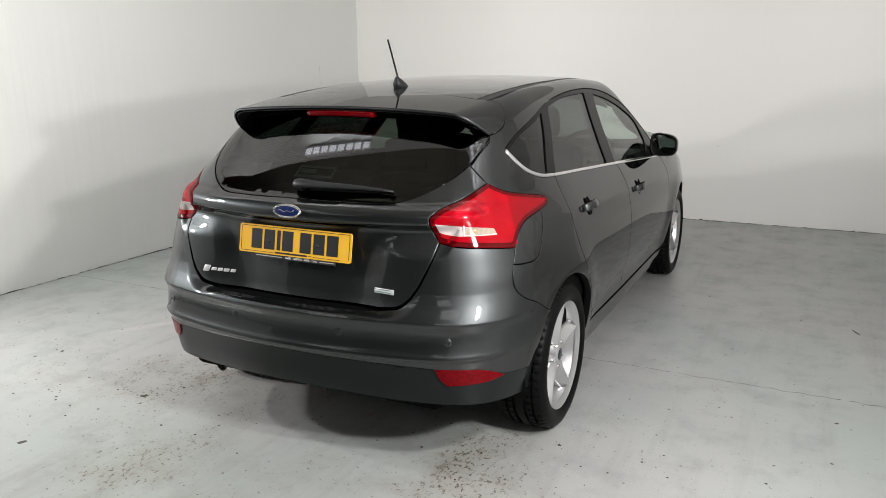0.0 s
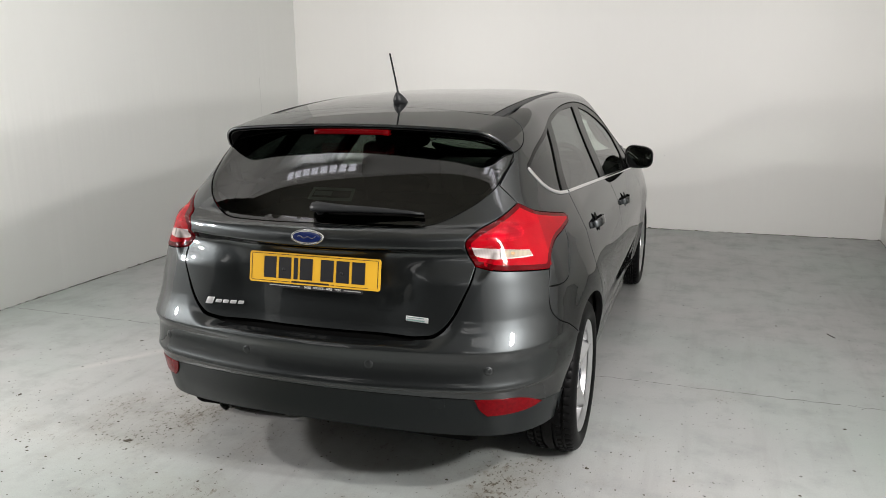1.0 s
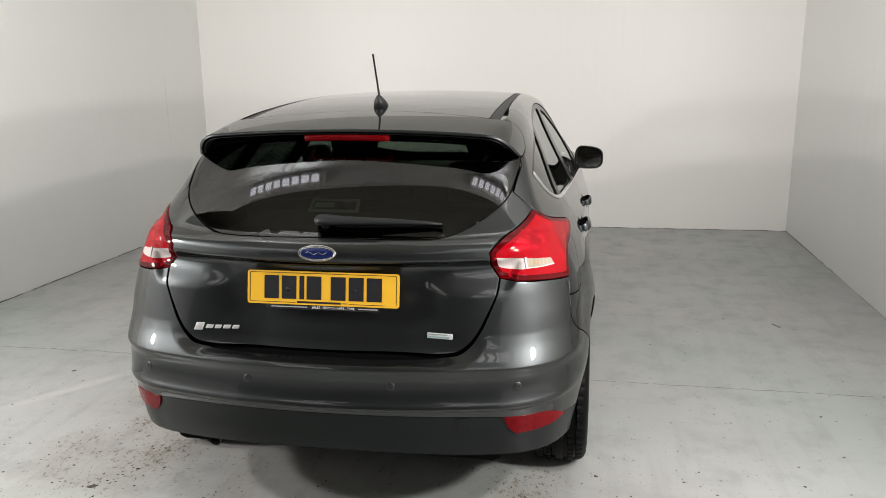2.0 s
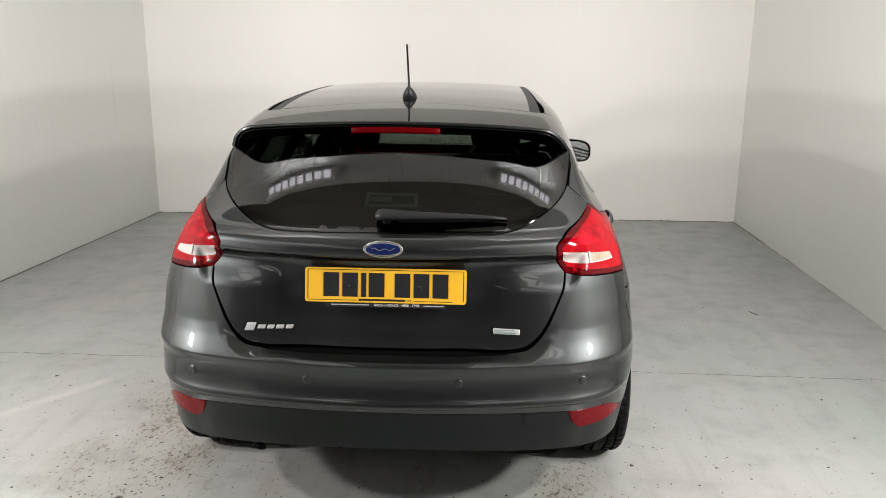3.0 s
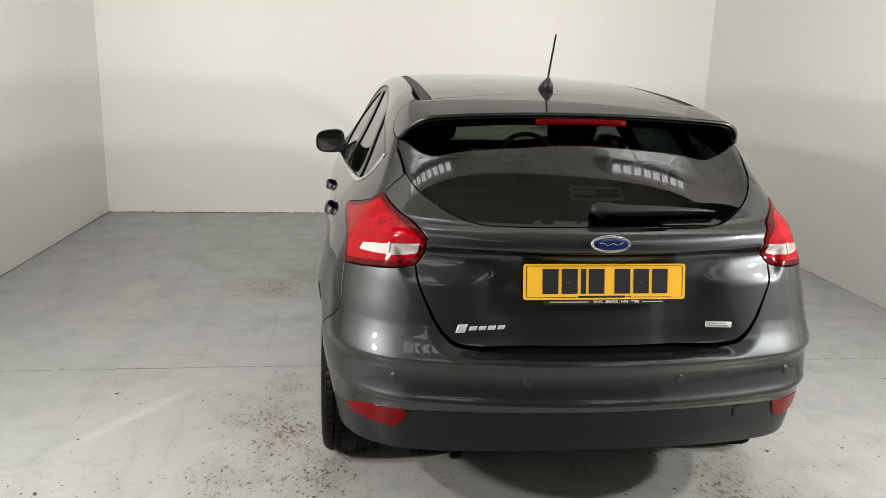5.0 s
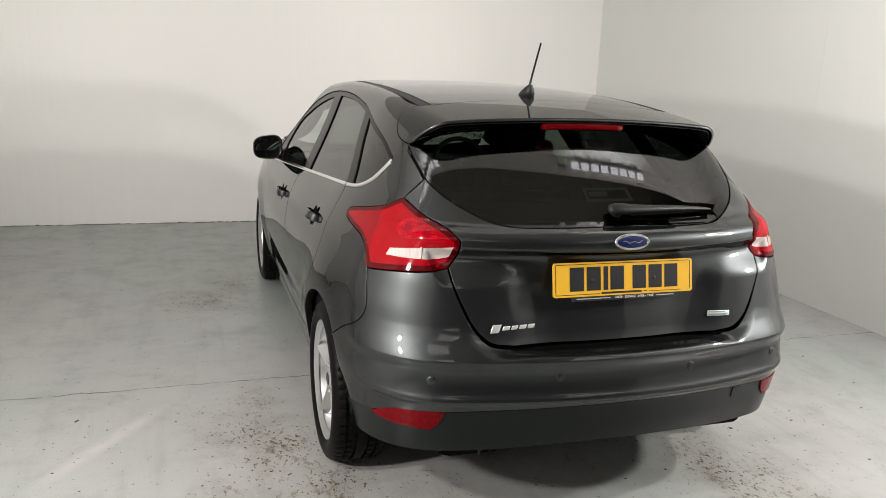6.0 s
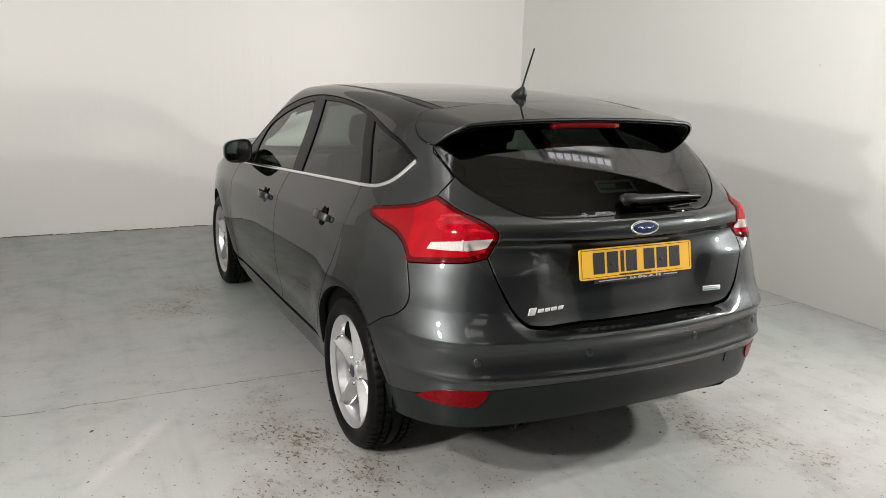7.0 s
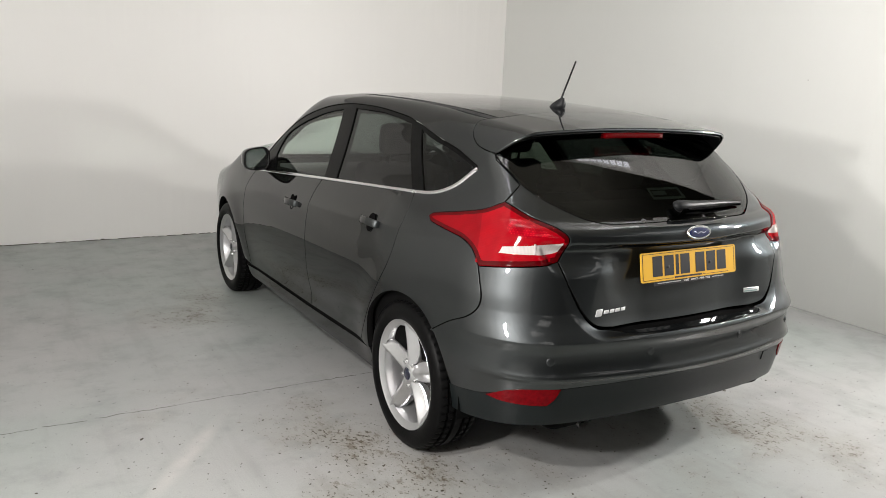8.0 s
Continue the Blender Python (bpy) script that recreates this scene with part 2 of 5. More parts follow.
def dimples():
    """Red plastic pressed into rows of small bright dimples."""
    m, nt, b = material("dimpled_red_lens")
    tc = nt.nodes.new("ShaderNodeTexCoord").outputs["Object"]
    v = noise_of(nt, tc, 130, kind="ShaderNodeTexVoronoi")
    v.inputs["Randomness"].default_value = 0.15
    dots = ramp(nt, v.outputs["Distance"], ((0.15, 1.0), (0.45, 0.0)))
    patch = ramp(nt, noise_of(nt, tc, 16, 2).outputs["Fac"], ((0.42, 0.15), (0.62, 1.0)))
    col = blend(nt, (0.15, 0.0005, 0.004), (0.35, 0.0018, 0.010), patch)
    col = blend(nt, col, (0.60, 0.016, 0.03), blend(nt, (0.0, 0.0, 0.0), dots, patch))
    nt.links.new(col, b.inputs["Base Color"])
    b.inputs["Roughness"].default_value = 0.3
    b.inputs["Specular IOR Level"].default_value = 0.0
    b.inputs["Coat Weight"].default_value, b.inputs["Coat Roughness"].default_value = 0.45, 0.05
    return m


M_LAMP = lens("ribbed_red_lens", (0.15, 0.0003, 0.0028), (0.33, 0.0010, 0.0065), 60.0, "Z")
M_LAMPMID = lens("deep_red_lens", (0.115, 0.0003, 0.0022), (0.245, 0.0008, 0.005), 40.0, "Z")
M_LAMPDARK = lens("dark_red_lens", (0.030, 0.0002, 0.0008), (0.085, 0.0004, 0.0018), 30.0, "Z")
M_SMOKED = lens("smoky_lens", (0.09, 0.075, 0.055), (0.42, 0.36, 0.28), 26.0, "X")
M_DIMPLE = dimples()
M_REFLECT = plain("red_reflector", (0.115, 0.0004, 0.0025), 0.22, shine=0.10, grain=0.55, scale=70, bump=0.5)
M_CLEARLENS = lens("ribbed_clear_lens", (0.24, 0.22, 0.21), (0.62, 0.565, 0.55), 34.0, "X")
M_FRAME = plain("black_window_frame", (0.003, 0.003, 0.003), 0.2, shine=0.06)
M_AMBER = plain("amber_bulb", (0.34, 0.21, 0.10), 0.2, coat=0.5)
M_MIRROR = plain("mirror_glass", (0.75, 0.78, 0.78), 0.01, metal=1.0)
M_STEEL = plain("grey_steel", (0.42, 0.41, 0.40), 0.3, metal=0.9, grain=0.2, scale=50)
M_IRON = plain("dusty_dark_iron", (0.035, 0.033, 0.031), 0.55, metal=0.5, grain=0.3, scale=40)
M_TUBE = glow("lit_tube", (0.90, 0.90, 1.0), 5.5)


# ---- mesh helpers ----
def part(name, bm, mat, parent=None, label="", smooth=True):
    me = bpy.data.meshes.new(name)
    bm.normal_update()
    bm.to_mesh(me)
    bm.free()
    me.materials.append(mat)
    if smooth:
        me.shade_smooth()
    ob = new(name, me)
    ob.parent = parent
    return tagged(ob, label)


def thing(name, at, label, category, group="", kind=""):
    ob = new(name)
    ob.location = at
    return tagged(ob, label, category, group, kind)


def box(bm, lo, hi, bevel=0.0, m=None):
    lo, hi = Vector(lo), Vector(hi)
    c = (lo + hi) / 2
    mat = Matrix.Translation(c) @ Matrix.Diagonal((*(hi - lo), 1))
    r = bmesh.ops.create_cube(bm, size=1, matrix=(m @ mat) if m else mat)
    if bevel:
        es = list({e for v in r["verts"] for e in v.link_edges})
        bmesh.ops.bevel(bm, geom=es, offset=bevel, segments=2, affect="EDGES", profile=0.5)
    return r


def prism(bm, pts, z0, z1):
    """An upright solid on the outline pts."""
    a = [bm.verts.new((x, y, z0)) for x, y in pts]
    b = [bm.verts.new((x, y, z1)) for x, y in pts]
    n = len(pts)
    bm.faces.new(a[::-1]), bm.faces.new(b)
    for i in range(n):
        bm.faces.new((a[i], a[(i + 1) % n], b[(i + 1) % n], b[i]))


def tube(bm, pts, radii, sides=10, caps=True):
    """A round bar along pts."""
    rings = []
    pts = [Vector(p) for p in pts]
    for i, p in enumerate(pts):
        d = (pts[min(i + 1, len(pts) - 1)] - pts[max(i - 1, 0)]).normalized()
        u = d.cross(Vector((0, 0, 1)) if abs(d.z) < 0.9 else Vector((1, 0, 0))).normalized()
        v = d.cross(u)
        r = radii[i] if hasattr(radii, "__len__") else radii
        rings.append([bm.verts.new(p + r * (math.cos(a) * u + math.sin(a) * v)) for a in np.linspace(0, 2 * math.pi, sides, endpoint=False)])
    for a, b in zip(rings, rings[1:]):
        for i in range(sides):
            bm.faces.new((a[i], a[(i + 1) % sides], b[(i + 1) % sides], b[i]))
    if caps:
        bm.faces.new(rings[0]), bm.faces.new(rings[-1][::-1])


def lathe(bm, profile, n=64, closed=False, dent=None):
    """Turns a profile of (x along the axle, radius) about the x axis."""
    rings = []
    for i in range(n):
        a = 2 * math.pi * i / n
        ring = []
        for j, (x, r) in enumerate(profile):
            rr = r - (dent(i, j) if dent else 0)
            ring.append(bm.verts.new((x, rr * math.cos(a), rr * math.sin(a))))
        rings.append(ring)
    m = len(profile)
    for i in range(n):
        a, b = rings[i], rings[(i + 1) % n]
        for j in range(m if closed else m - 1):
            bm.faces.new((a[j], a[(j + 1) % m], b[(j + 1) % m], b[j]))


# ---- the bay ----
def slab(name, pts, z0, z1, mat, label, category="wall"):
    bm = bmesh.new()
    prism(bm, pts, z0, z1)
    bmesh.ops.recalc_face_normals(bm, faces=bm.faces)
    ob = part(name, bm, mat, None, label, smooth=False)
    return tagged(ob, category=category, kind="structure")


bm = bmesh.new()
prism(bm, ((-8, -7), (4, -7), (4, 9), (-8, 9)), -0.2, 0.0)
tagged(part("floor", bm, M_FLOOR, None, "pale grey painted concrete floor, worn and pitted", smooth=False), category="floor", kind="structure")
slab("wall_north", ((-5.2, 7.545), (1.5, 7.545), (1.5, 7.75), (-5.2, 7.75)), 0, CEIL, M_WALL, "plain white painted back wall of the bay")
slab("wall_west", ((-5.085, -2.0), (-4.765, 7.545), (-4.97, 7.545), (-5.29, -2.0)), 0, CEIL, M_SIDEWALL, "plain white painted side wall with faint scuffs")
slab("wall_east", ((0.925, -2.0), (1.125, -2.0), (1.295, 7.545), (1.095, 7.545)), 0, CEIL, M_SIDEWALL, "plain white painted side wall with faint scuffs")
ROOF = 4.2
slab("wall_south", ((-8, -7.0), (4, -7.0), (4, -6.8), (-8, -6.8)), 0, ROOF, M_DARKWALL, "dark far wall of the workshop behind the bay")
# unseen dark walls added to close off the space round the bay
slab("wall_far_west", ((-8.0, -6.8), (-7.8, -6.8), (-7.8, 8.8), (-8.0, 8.8)), 0, ROOF, M_DARKWALL, "unseen dark wall added to close the workshop off")
slab("wall_far_east", ((3.8, -6.8), (4.0, -6.8), (4.0, 8.8), (3.8, 8.8)), 0, ROOF, M_DARKWALL, "unseen dark wall added to close the workshop off")
slab("wall_far_north", ((-8, 8.8), (4, 8.8), (4, 9.0), (-8, 9.0)), 0, ROOF, M_DARKWALL, "unseen dark wall added to close the workshop off")
slab("ceiling", ((-5.4, 2.60), (1.4, 2.60), (1.4, 7.75), (-5.4, 7.75)), CEIL, CEIL + 0.15, M_CEIL, "white painted ceiling of the bay", "ceiling")
slab("ceiling_outer", ((-8, -7), (4, -7), (4, 9), (-8, 9)), ROOF, ROOF + 0.15, M_DARKROOF, "dark workshop roof over the way in", "ceiling")

# ---- car body as one smooth closed form: x across, y forward from the rear axle, z up ----
def interp(v, xs, ys):
    """Smooth (monotone cubic) curve through the given stations."""
    xs, ys = np.asarray(xs, float), np.asarray(ys, float)
    v = np.clip(v, xs[0], xs[-1])
    h = np.diff(xs)
    d = np.diff(ys) / h
    m = np.zeros_like(xs)
    m[1:-1] = np.where(d[1:] * d[:-1] > 0, 2 * d[1:] * d[:-1] / np.where(d[1:] + d[:-1] == 0, 1, d[1:] + d[:-1]), 0)
    m[0], m[-1] = d[0], d[-1]
    i = np.clip(np.searchsorted(xs, v) - 1, 0, len(h) - 1)
    s = (v - xs[i]) / h[i]
    return ((1 + 2 * s) * (1 - s) ** 2 * ys[i] + s * (1 - s) ** 2 * h[i] * m[i]
            + s * s * (3 - 2 * s) * ys[i + 1] + s * s * (s - 1) * h[i] * m[i + 1])


def step(a, b, v):
    s = np.clip((v - a) / (b - a), 0, 1)
    return s * s * (3 - 2 * s)


def smax(a, b, k):
    h = np.clip(0.5 + 0.5 * (a - b) / k, 0, 1)
    return b + (a - b) * h + k * h * (1 - h)


AXLE_F = 2.648
HUB = 0.312


def half_width(y, z):
    """Half the car's width at a place along it and a height."""
    w = interp(z, (0.15, 0.22, 0.30, 0.42, 0.55, 0.66, 0.76, 0.86, 0.95, 1.00, 1.04, 1.12, 1.20, 1.28, 1.36, 1.44, 1.55),
               (0.825, 0.842, 0.850, 0.872, 0.893, 0.897, 0.886, 0.860, 0.826, 0.803, 0.783, 0.738, 0.692, 0.650, 0.612, 0.566, 0.47))
    # the tail narrows, the glasshouse more than the body; the nose narrows as well
    up = step(0.85, 1.25, z)
    w = w - 0.010 * np.exp(-((z - 0.68) / 0.09) ** 2) * step(0.30, -0.25, y) - 0.013 * np.exp(-((z - 1.11) / 0.09) ** 2) * step(1.3, 0.3, y)
    w = w - (0.085 + 0.05 * up) * np.clip((0.30 - y) / 1.0, 0, 2) ** 2 - 0.16 * np.clip((y - 2.3) / 1.2, 0, 2) ** 2
    # swollen wheel arches
    for ya in (0.0, AXLE_F):
        r = np.hypot(y - ya, z - HUB)
        w = w + 0.016 * np.exp(-((r - 0.36) / 0.11) ** 2) * step(0.12, 0.35, z)
    w = w + 0.004 * flare(z) * step(-0.24, -0.44, y)
    # a crisp shoulder crease through the door handles and a scoop over the sill
    zc = 0.895 - 0.055 * (y - 0.4)
    w = w + 0.006 * np.exp(-np.abs(z - zc) / 0.035) * step(-0.5, 0.2, y) * step(2.6, 2.0, y)
    zs = 0.40 - 0.03 * (y - 0.6)
    w = w - 0.006 * np.exp(-((z - zs) / 0.05) ** 2) * step(0.45, 0.8, y) * step(2.2, 1.8, y)
    return w


def flare(z):
    """The bumper swells down to a sharp crease, and falls away below it."""
    return np.where(z > 0.634, np.clip((0.735 - z) / 0.10, 0, 1) ** 1.3, step(0.590, 0.638, z) * 1.01)


def gate_edge(x, z):
    """Below zero inside the tailgate's lower outline."""
    return smax(0.648 + 0.03 * x * x - z, np.abs(x) - (0.515 + 0.42 * np.clip(z - 0.66, 0, 1)), 0.11)


def rear(x, z):
    """Where the tail ends."""
    c = interp(z, (0.15, 0.25, 0.30, 0.36, 0.44, 0.485, 0.505, 0.514, 0.530, 0.570, 0.625, 0.70, 0.80, 0.93, 0.965, 1.000, 1.022, 1.042, 1.052, 1.065, 1.15, 1.31, 1.60),
               (-0.50, -0.680, -0.732, -0.752, -0.768, -0.780, -0.793, -0.785, -0.778, -0.771, -0.768, -0.745, -0.726, -0.710, -0.707, -0.705, -0.690, -0.637, -0.622, -0.605, -0.494, -0.280, 0.12))
    a = interp(z, (0.2, 0.6, 0.85, 1.05, 1.3, 1.6), (0.22, 0.22, 0.25, 0.32, 0.30, 0.3))
    ax = np.abs(x)
    # the rear window is flat in the middle and bends at its sides
    bend = step(1.03, 1.10, z) * step(0.66, 0.58, ax)
    y = c + a * x * x + bend * 0.5 * a * (2.6 * x ** 4 - x * x) * step(1.33, 1.24, z)
    # the tailgate lies deeper than the bumper and the corners
    edge = gate_edge(x, z)
    deep = interp(z, (0.6, 0.66, 0.75, 0.86, 0.94, 0.975), (0.072, 0.072, 0.062, 0.047, 0.034, 0.0))
    deep = deep * (1 - 0.97 * step(0.20, 0.56, ax) * step(0.95, 0.85, z))
    wide = step(0.28, 0.54, ax)
    within = step(0, 1, (0.003 + 0.022 * wide - edge) / (0.016 + 0.022 * wide))
    y = y + deep * within - 0.018 * flare(z) * (1 - within)
    # recess that holds the number plate, under a lip
    y = y + 0.014 * step(0.43, 0.31, ax - 0.25 * (z - 0.86)) * step(0.68, 0.84, z) * step(0.982, 0.945, z)
    return y


def roof(x, y):
    c = interp(y, (-0.6, -0.37, 0.0, 0.3, 0.7, 1.15, 1.55, 1.9, 2.2, 2.55, 2.75, 2.95, 3.25, 3.5, 3.8),
               (1.325, 1.362, 1.406, 1.431, 1.449, 1.455, 1.438, 1.385, 1.265, 1.085, 0.985, 0.925, 0.85, 0.75, 0.6))
    return c - 0.055 * x * x - 0.07 * x ** 4 - 0.32 * x * x * step(1.60, 2.10, y) * step(2.62, 2.20, y)


def front(x, z):
    return interp(z, (0.15, 0.3, 0.5, 0.65, 0.8, 1.0), (3.40, 3.50, 3.535, 3.52, 3.45, 3.2)) - 0.35 * x * x


def body_at(p):
    """Below zero inside the body; p: rows of x, y, z."""
    x, y, z = p[..., 0], p[..., 1], p[..., 2]
    side = np.abs(x) - half_width(y, z)
    k = interp(z, (0.2, 0.5, 0.8, 1.0, 1.1, 1.3), (0.16, 0.22, 0.22, 0.16, 0.08, 0.05))
    f = smax(side, (rear(x, z) - y) * 0.9, k)
    f = smax(f, (z - roof(x, y)) * 0.97, 0.062)
    f = smax(f, y - front(x, z), 0.15)
    return f


def lid_at(p):
    """The same without the slope of the rear window: the roof's line goes on into the spoiler."""
    x, y, z = p[..., 0], p[..., 1], p[..., 2]
    return smax(np.abs(x) - half_width(y, z), (z - roof(x, y)) * 0.97, 0.062)


SPINE0, SPINE1, SPINEZ, TURNR = 0.5, 2.2, 0.75, 0.85
QUART = math.pi / 2 * TURNR


def to_qv(p):
    """Place -> (way round the car from the middle of the tail, way up)."""
    p = np.atleast_2d(np.asarray(p, float))
    x, y, z = p[:, 0], p[:, 1], p[:, 2]
    ax = np.abs(x)
    th = np.arctan2(ax, SPINE0 - y)
    q = np.where(y < SPINE0, th * TURNR, QUART + (y - SPINE0))
    r = np.where(y < SPINE0, np.hypot(ax, SPINE0 - y), ax)
    v = np.where(z < SPINEZ, z - SPINEZ, np.arctan2(z - SPINEZ, r) * TURNR)
    return np.stack([np.where(x < 0, -q, q), v], 1)


def to_skin(qv, at=body_at):
    """(round, up) -> the place on the skin and the way out of it."""
    qv = np.atleast_2d(np.asarray(qv, float))
    s, q, v = np.where(qv[:, 0] < 0, -1.0, 1.0), np.abs(qv[:, 0]), qv[:, 1]
    th = np.clip(q / TURNR, 0, math.pi / 2)
    o = np.stack([0 * q, SPINE0 + np.clip(q - QUART, 0, None), SPINEZ + np.minimum(v, 0)], 1)
    ph = np.maximum(v, 0) / TURNR
    w = np.stack([s * np.sin(th) * np.cos(ph), -np.cos(th) * np.cos(ph), np.sin(ph)], 1)
    a, b = np.full(len(q), 0.05), np.full(len(q), 2.2)
    for _ in range(34):
        m = (a + b) / 2
        inside = at(o + m[:, None] * w) < 0
        a, b = np.where(inside, m, a), np.where(inside, b, m)
    p = o + a[:, None] * w
    return p, out_of(p, at)


def out_of(p, at=body_at, e=0.0015):
    n = np.stack([at(p + d) - at(p - d) for d in np.eye(3) * e], 1)
    return n / np.linalg.norm(n, axis=1)[:, None]


# ---- body panels, cut out of the skin ----
from mathutils.geometry import delaunay_2d_cdt


def spline(pts, gap):
    """A smooth line through pts, with a point every gap or so."""
    p = np.asarray(pts, float)
    if len(p) == 2:
        n = max(1, int(np.linalg.norm(p[1] - p[0]) / gap))
        return p[0] + np.linspace(0, 1, n + 1)[:, None] * (p[1] - p[0])
    e = np.vstack([2 * p[0] - p[1], p, 2 * p[-1] - p[-2]])
    t = [0.0]
    for a, b in zip(e, e[1:]):
        t.append(t[-1] + max(1e-6, np.linalg.norm(b - a)) ** 0.5)
    out = []
    for i in range(1, len(e) - 2):
        n = max(1, int(np.linalg.norm(e[i + 1] - e[i]) / gap))
        for s in np.linspace(t[i], t[i + 1], n, endpoint=False):
            t0, t1, t2, t3 = t[i - 1:i + 3]
            a1 = (t1 - s) / (t1 - t0) * e[i - 1] + (s - t0) / (t1 - t0) * e[i]
            a2 = (t2 - s) / (t2 - t1) * e[i] + (s - t1) / (t2 - t1) * e[i + 1]
            a3 = (t3 - s) / (t3 - t2) * e[i + 1] + (s - t2) / (t3 - t2) * e[i + 2]
            b1 = (t2 - s) / (t2 - t0) * a1 + (s - t0) / (t2 - t0) * a2
            b2 = (t3 - s) / (t3 - t1) * a2 + (s - t1) / (t3 - t1) * a3
            out.append((t2 - s) / (t2 - t1) * b1 + (s - t1) / (t2 - t1) * b2)
    return np.vstack([out, p[-1:]])


def outline(*curves, gap=0.010, flat=to_qv):
    """Joins smooth lines of places into one closed outline on the unrolled skin."""
    out = []
    for c in curves:
        k = spline(flat(np.asarray(c, float)), gap)
        for p in k:
            if not out or np.linalg.norm(p - out[-1]) > gap * 0.25:
                out.append(p)
    if np.linalg.norm(out[0] - out[-1]) < gap * 0.25:
        out.pop()
    return np.array(out)


def both(pts):
    """A line from the middle to one side, made to run from the other side through the middle."""
    p = np.asarray(pts, float)
    return np.vstack([(p * (-1, 1, 1))[::-1], p[1:]])


def inside(p, poly):
    x, y = p[:, 0:1], p[:, 1:2]
    a, b = poly, np.roll(poly, -1, 0)
    cross = (a[:, 1] > y) != (b[:, 1] > y)
    xi = a[:, 0] + (y - a[:, 1]) / np.where(b[:, 1] == a[:, 1], 1e-9, b[:, 1] - a[:, 1]) * (b[:, 0] - a[:, 0])
    return (np.sum(cross & (x < xi), 1) % 2) == 1


def shrink(poly, d):
    """The outline moved inwards by d."""
    a, b, c = np.roll(poly, 1, 0), poly, np.roll(poly, -1, 0)
    turn = np.sign(np.sum(b[:, 0] * c[:, 1] - c[:, 0] * b[:, 1]))
    e = (b - a) / np.linalg.norm(b - a, axis=1)[:, None] + (c - b) / np.linalg.norm(c - b, axis=1)[:, None]
    e /= np.maximum(np.linalg.norm(e, axis=1), 1e-9)[:, None]
    return b + turn * d * np.stack([-e[:, 1], e[:, 0]], 1)


def skin_top(xy, at=body_at):
    """Places seen from above -> the skin."""
    a, b = np.full(len(xy), 0.6), np.full(len(xy), 1.7)
    for _ in range(34):
        m = (a + b) / 2
        low = at(np.column_stack([xy, m])) < 0
        a, b = np.where(low, m, a), np.where(low, b, m)
    p = np.column_stack([xy, a])
    return p, out_of(p, at)


def panel(name, outer, mat, parent, holes=(), gap=0.016, cut=0.0028, depth=0.030, lift=0.0, side=1, skin=to_skin, label="", fine=None, dark_fold=True):
    """A sheet that lies on the body's skin inside an outline, with its edges folded in."""
    loops = [shrink(outer, cut)] + [shrink(h, -cut) for h in holes]
    lo, hi = loops[0].min(0), loops[0].max(0)
    low = -0.135 - gap * math.ceil((-0.135 - lo[1]) / gap)
    g = np.stack(np.meshgrid(np.arange(lo[0], hi[0], gap), np.arange(low, hi[1], gap)), -1)
    g[1::2, :, 0] += gap / 2
    g = g.reshape(-1, 2)
    if fine:
        # closer rows where the sheet bends sharply
        k = gap / 3
        h = np.stack(np.meshgrid(np.arange(lo[0], hi[0], k), np.arange(low, hi[1], k)), -1).reshape(-1, 2)
        h = h[inside(h, loops[0])]
        sp = skin(h)[0]
        h = h[fine(sp)]
        g = np.vstack([g[~fine(skin(g)[0])], h])
    keep = inside(g, loops[0])
    for h in loops[1:]:
        keep &= ~inside(g, h)
    g = g[keep]
    rim = np.vstack(loops)
    near = np.min(np.concatenate([np.linalg.norm(g[:, None] - rim[None, i:i + 60], axis=2).min(1)[:, None] for i in range(0, len(rim), 60)], 1), 1) if len(g) else np.zeros(0)
    g = g[near > (0.22 if fine else 0.45) * gap]
    edges, k = [], 0
    for l in loops:
        edges += [(k + i, k + (i + 1) % len(l)) for i in range(len(l))]
        k += len(l)
    pts = np.vstack([rim, g]) if len(g) else rim
    vs, es, fs, *_ = delaunay_2d_cdt([Vector(p) for p in pts], edges, [], 0, 1e-6)
    flat = np.array([v[:] for v in vs])
    tri = np.array([f for f in fs if len(f) == 3])
    mid = flat[tri].mean(1)
    ok = inside(mid, loops[0])
    for h in loops[1:]:
        ok &= ~inside(mid, h)
    tri = tri[ok]
    p, n = skin(flat * (side, 1))
    p = p + n * lift
    fn = np.cross(p[tri[:, 1]] - p[tri[:, 0]], p[tri[:, 2]] - p[tri[:, 0]])
    flip = np.einsum("ij,ij->i", fn, n[tri].mean(1)) < 0
    tri[flip] = tri[flip][:, ::-1]
    # folded edge: found as the sides that one triangle alone has
    half = {}
    for a, b, c in tri.tolist():
        for e in ((a, b), (b, c), (c, a)):
            half[e] = half.get(e, 0) + 1
    free = [e for e in half if (e[1], e[0]) not in half]
    verts, norms, faces = p.tolist(), n.tolist(), tri.tolist()
    # the rim is rolled over a little before it folds in
    soft, roll = {}, {}
    for a, b in free:
        d = np.cross(p[b] - p[a], n[a])
        d /= max(1e-9, np.linalg.norm(d))
        for i in (a, b):
            soft[i] = soft.get(i, np.zeros(3)) + d
    for i, d in soft.items():
        d /= max(1e-9, np.linalg.norm(d))
        roll[i] = len(verts)
        verts.append((p[i] + 0.0012 * d - 0.0014 * n[i]).tolist()), norms.append(((0.6 * d + 0.8 * n[i]) / np.linalg.norm(0.6 * d + 0.8 * n[i])).tolist())
        verts.append((p[i] + 0.0012 * d - depth * n[i]).tolist()), norms.append(d.tolist())
    for a, b in free:
        faces.append((b, a, roll[a], roll[b]))
        faces.append((roll[b], roll[a], roll[a] + 1, roll[b] + 1))
    me = bpy.data.meshes.new(name)
    me.from_pydata(verts, [], faces)
    me.materials.append(mat)
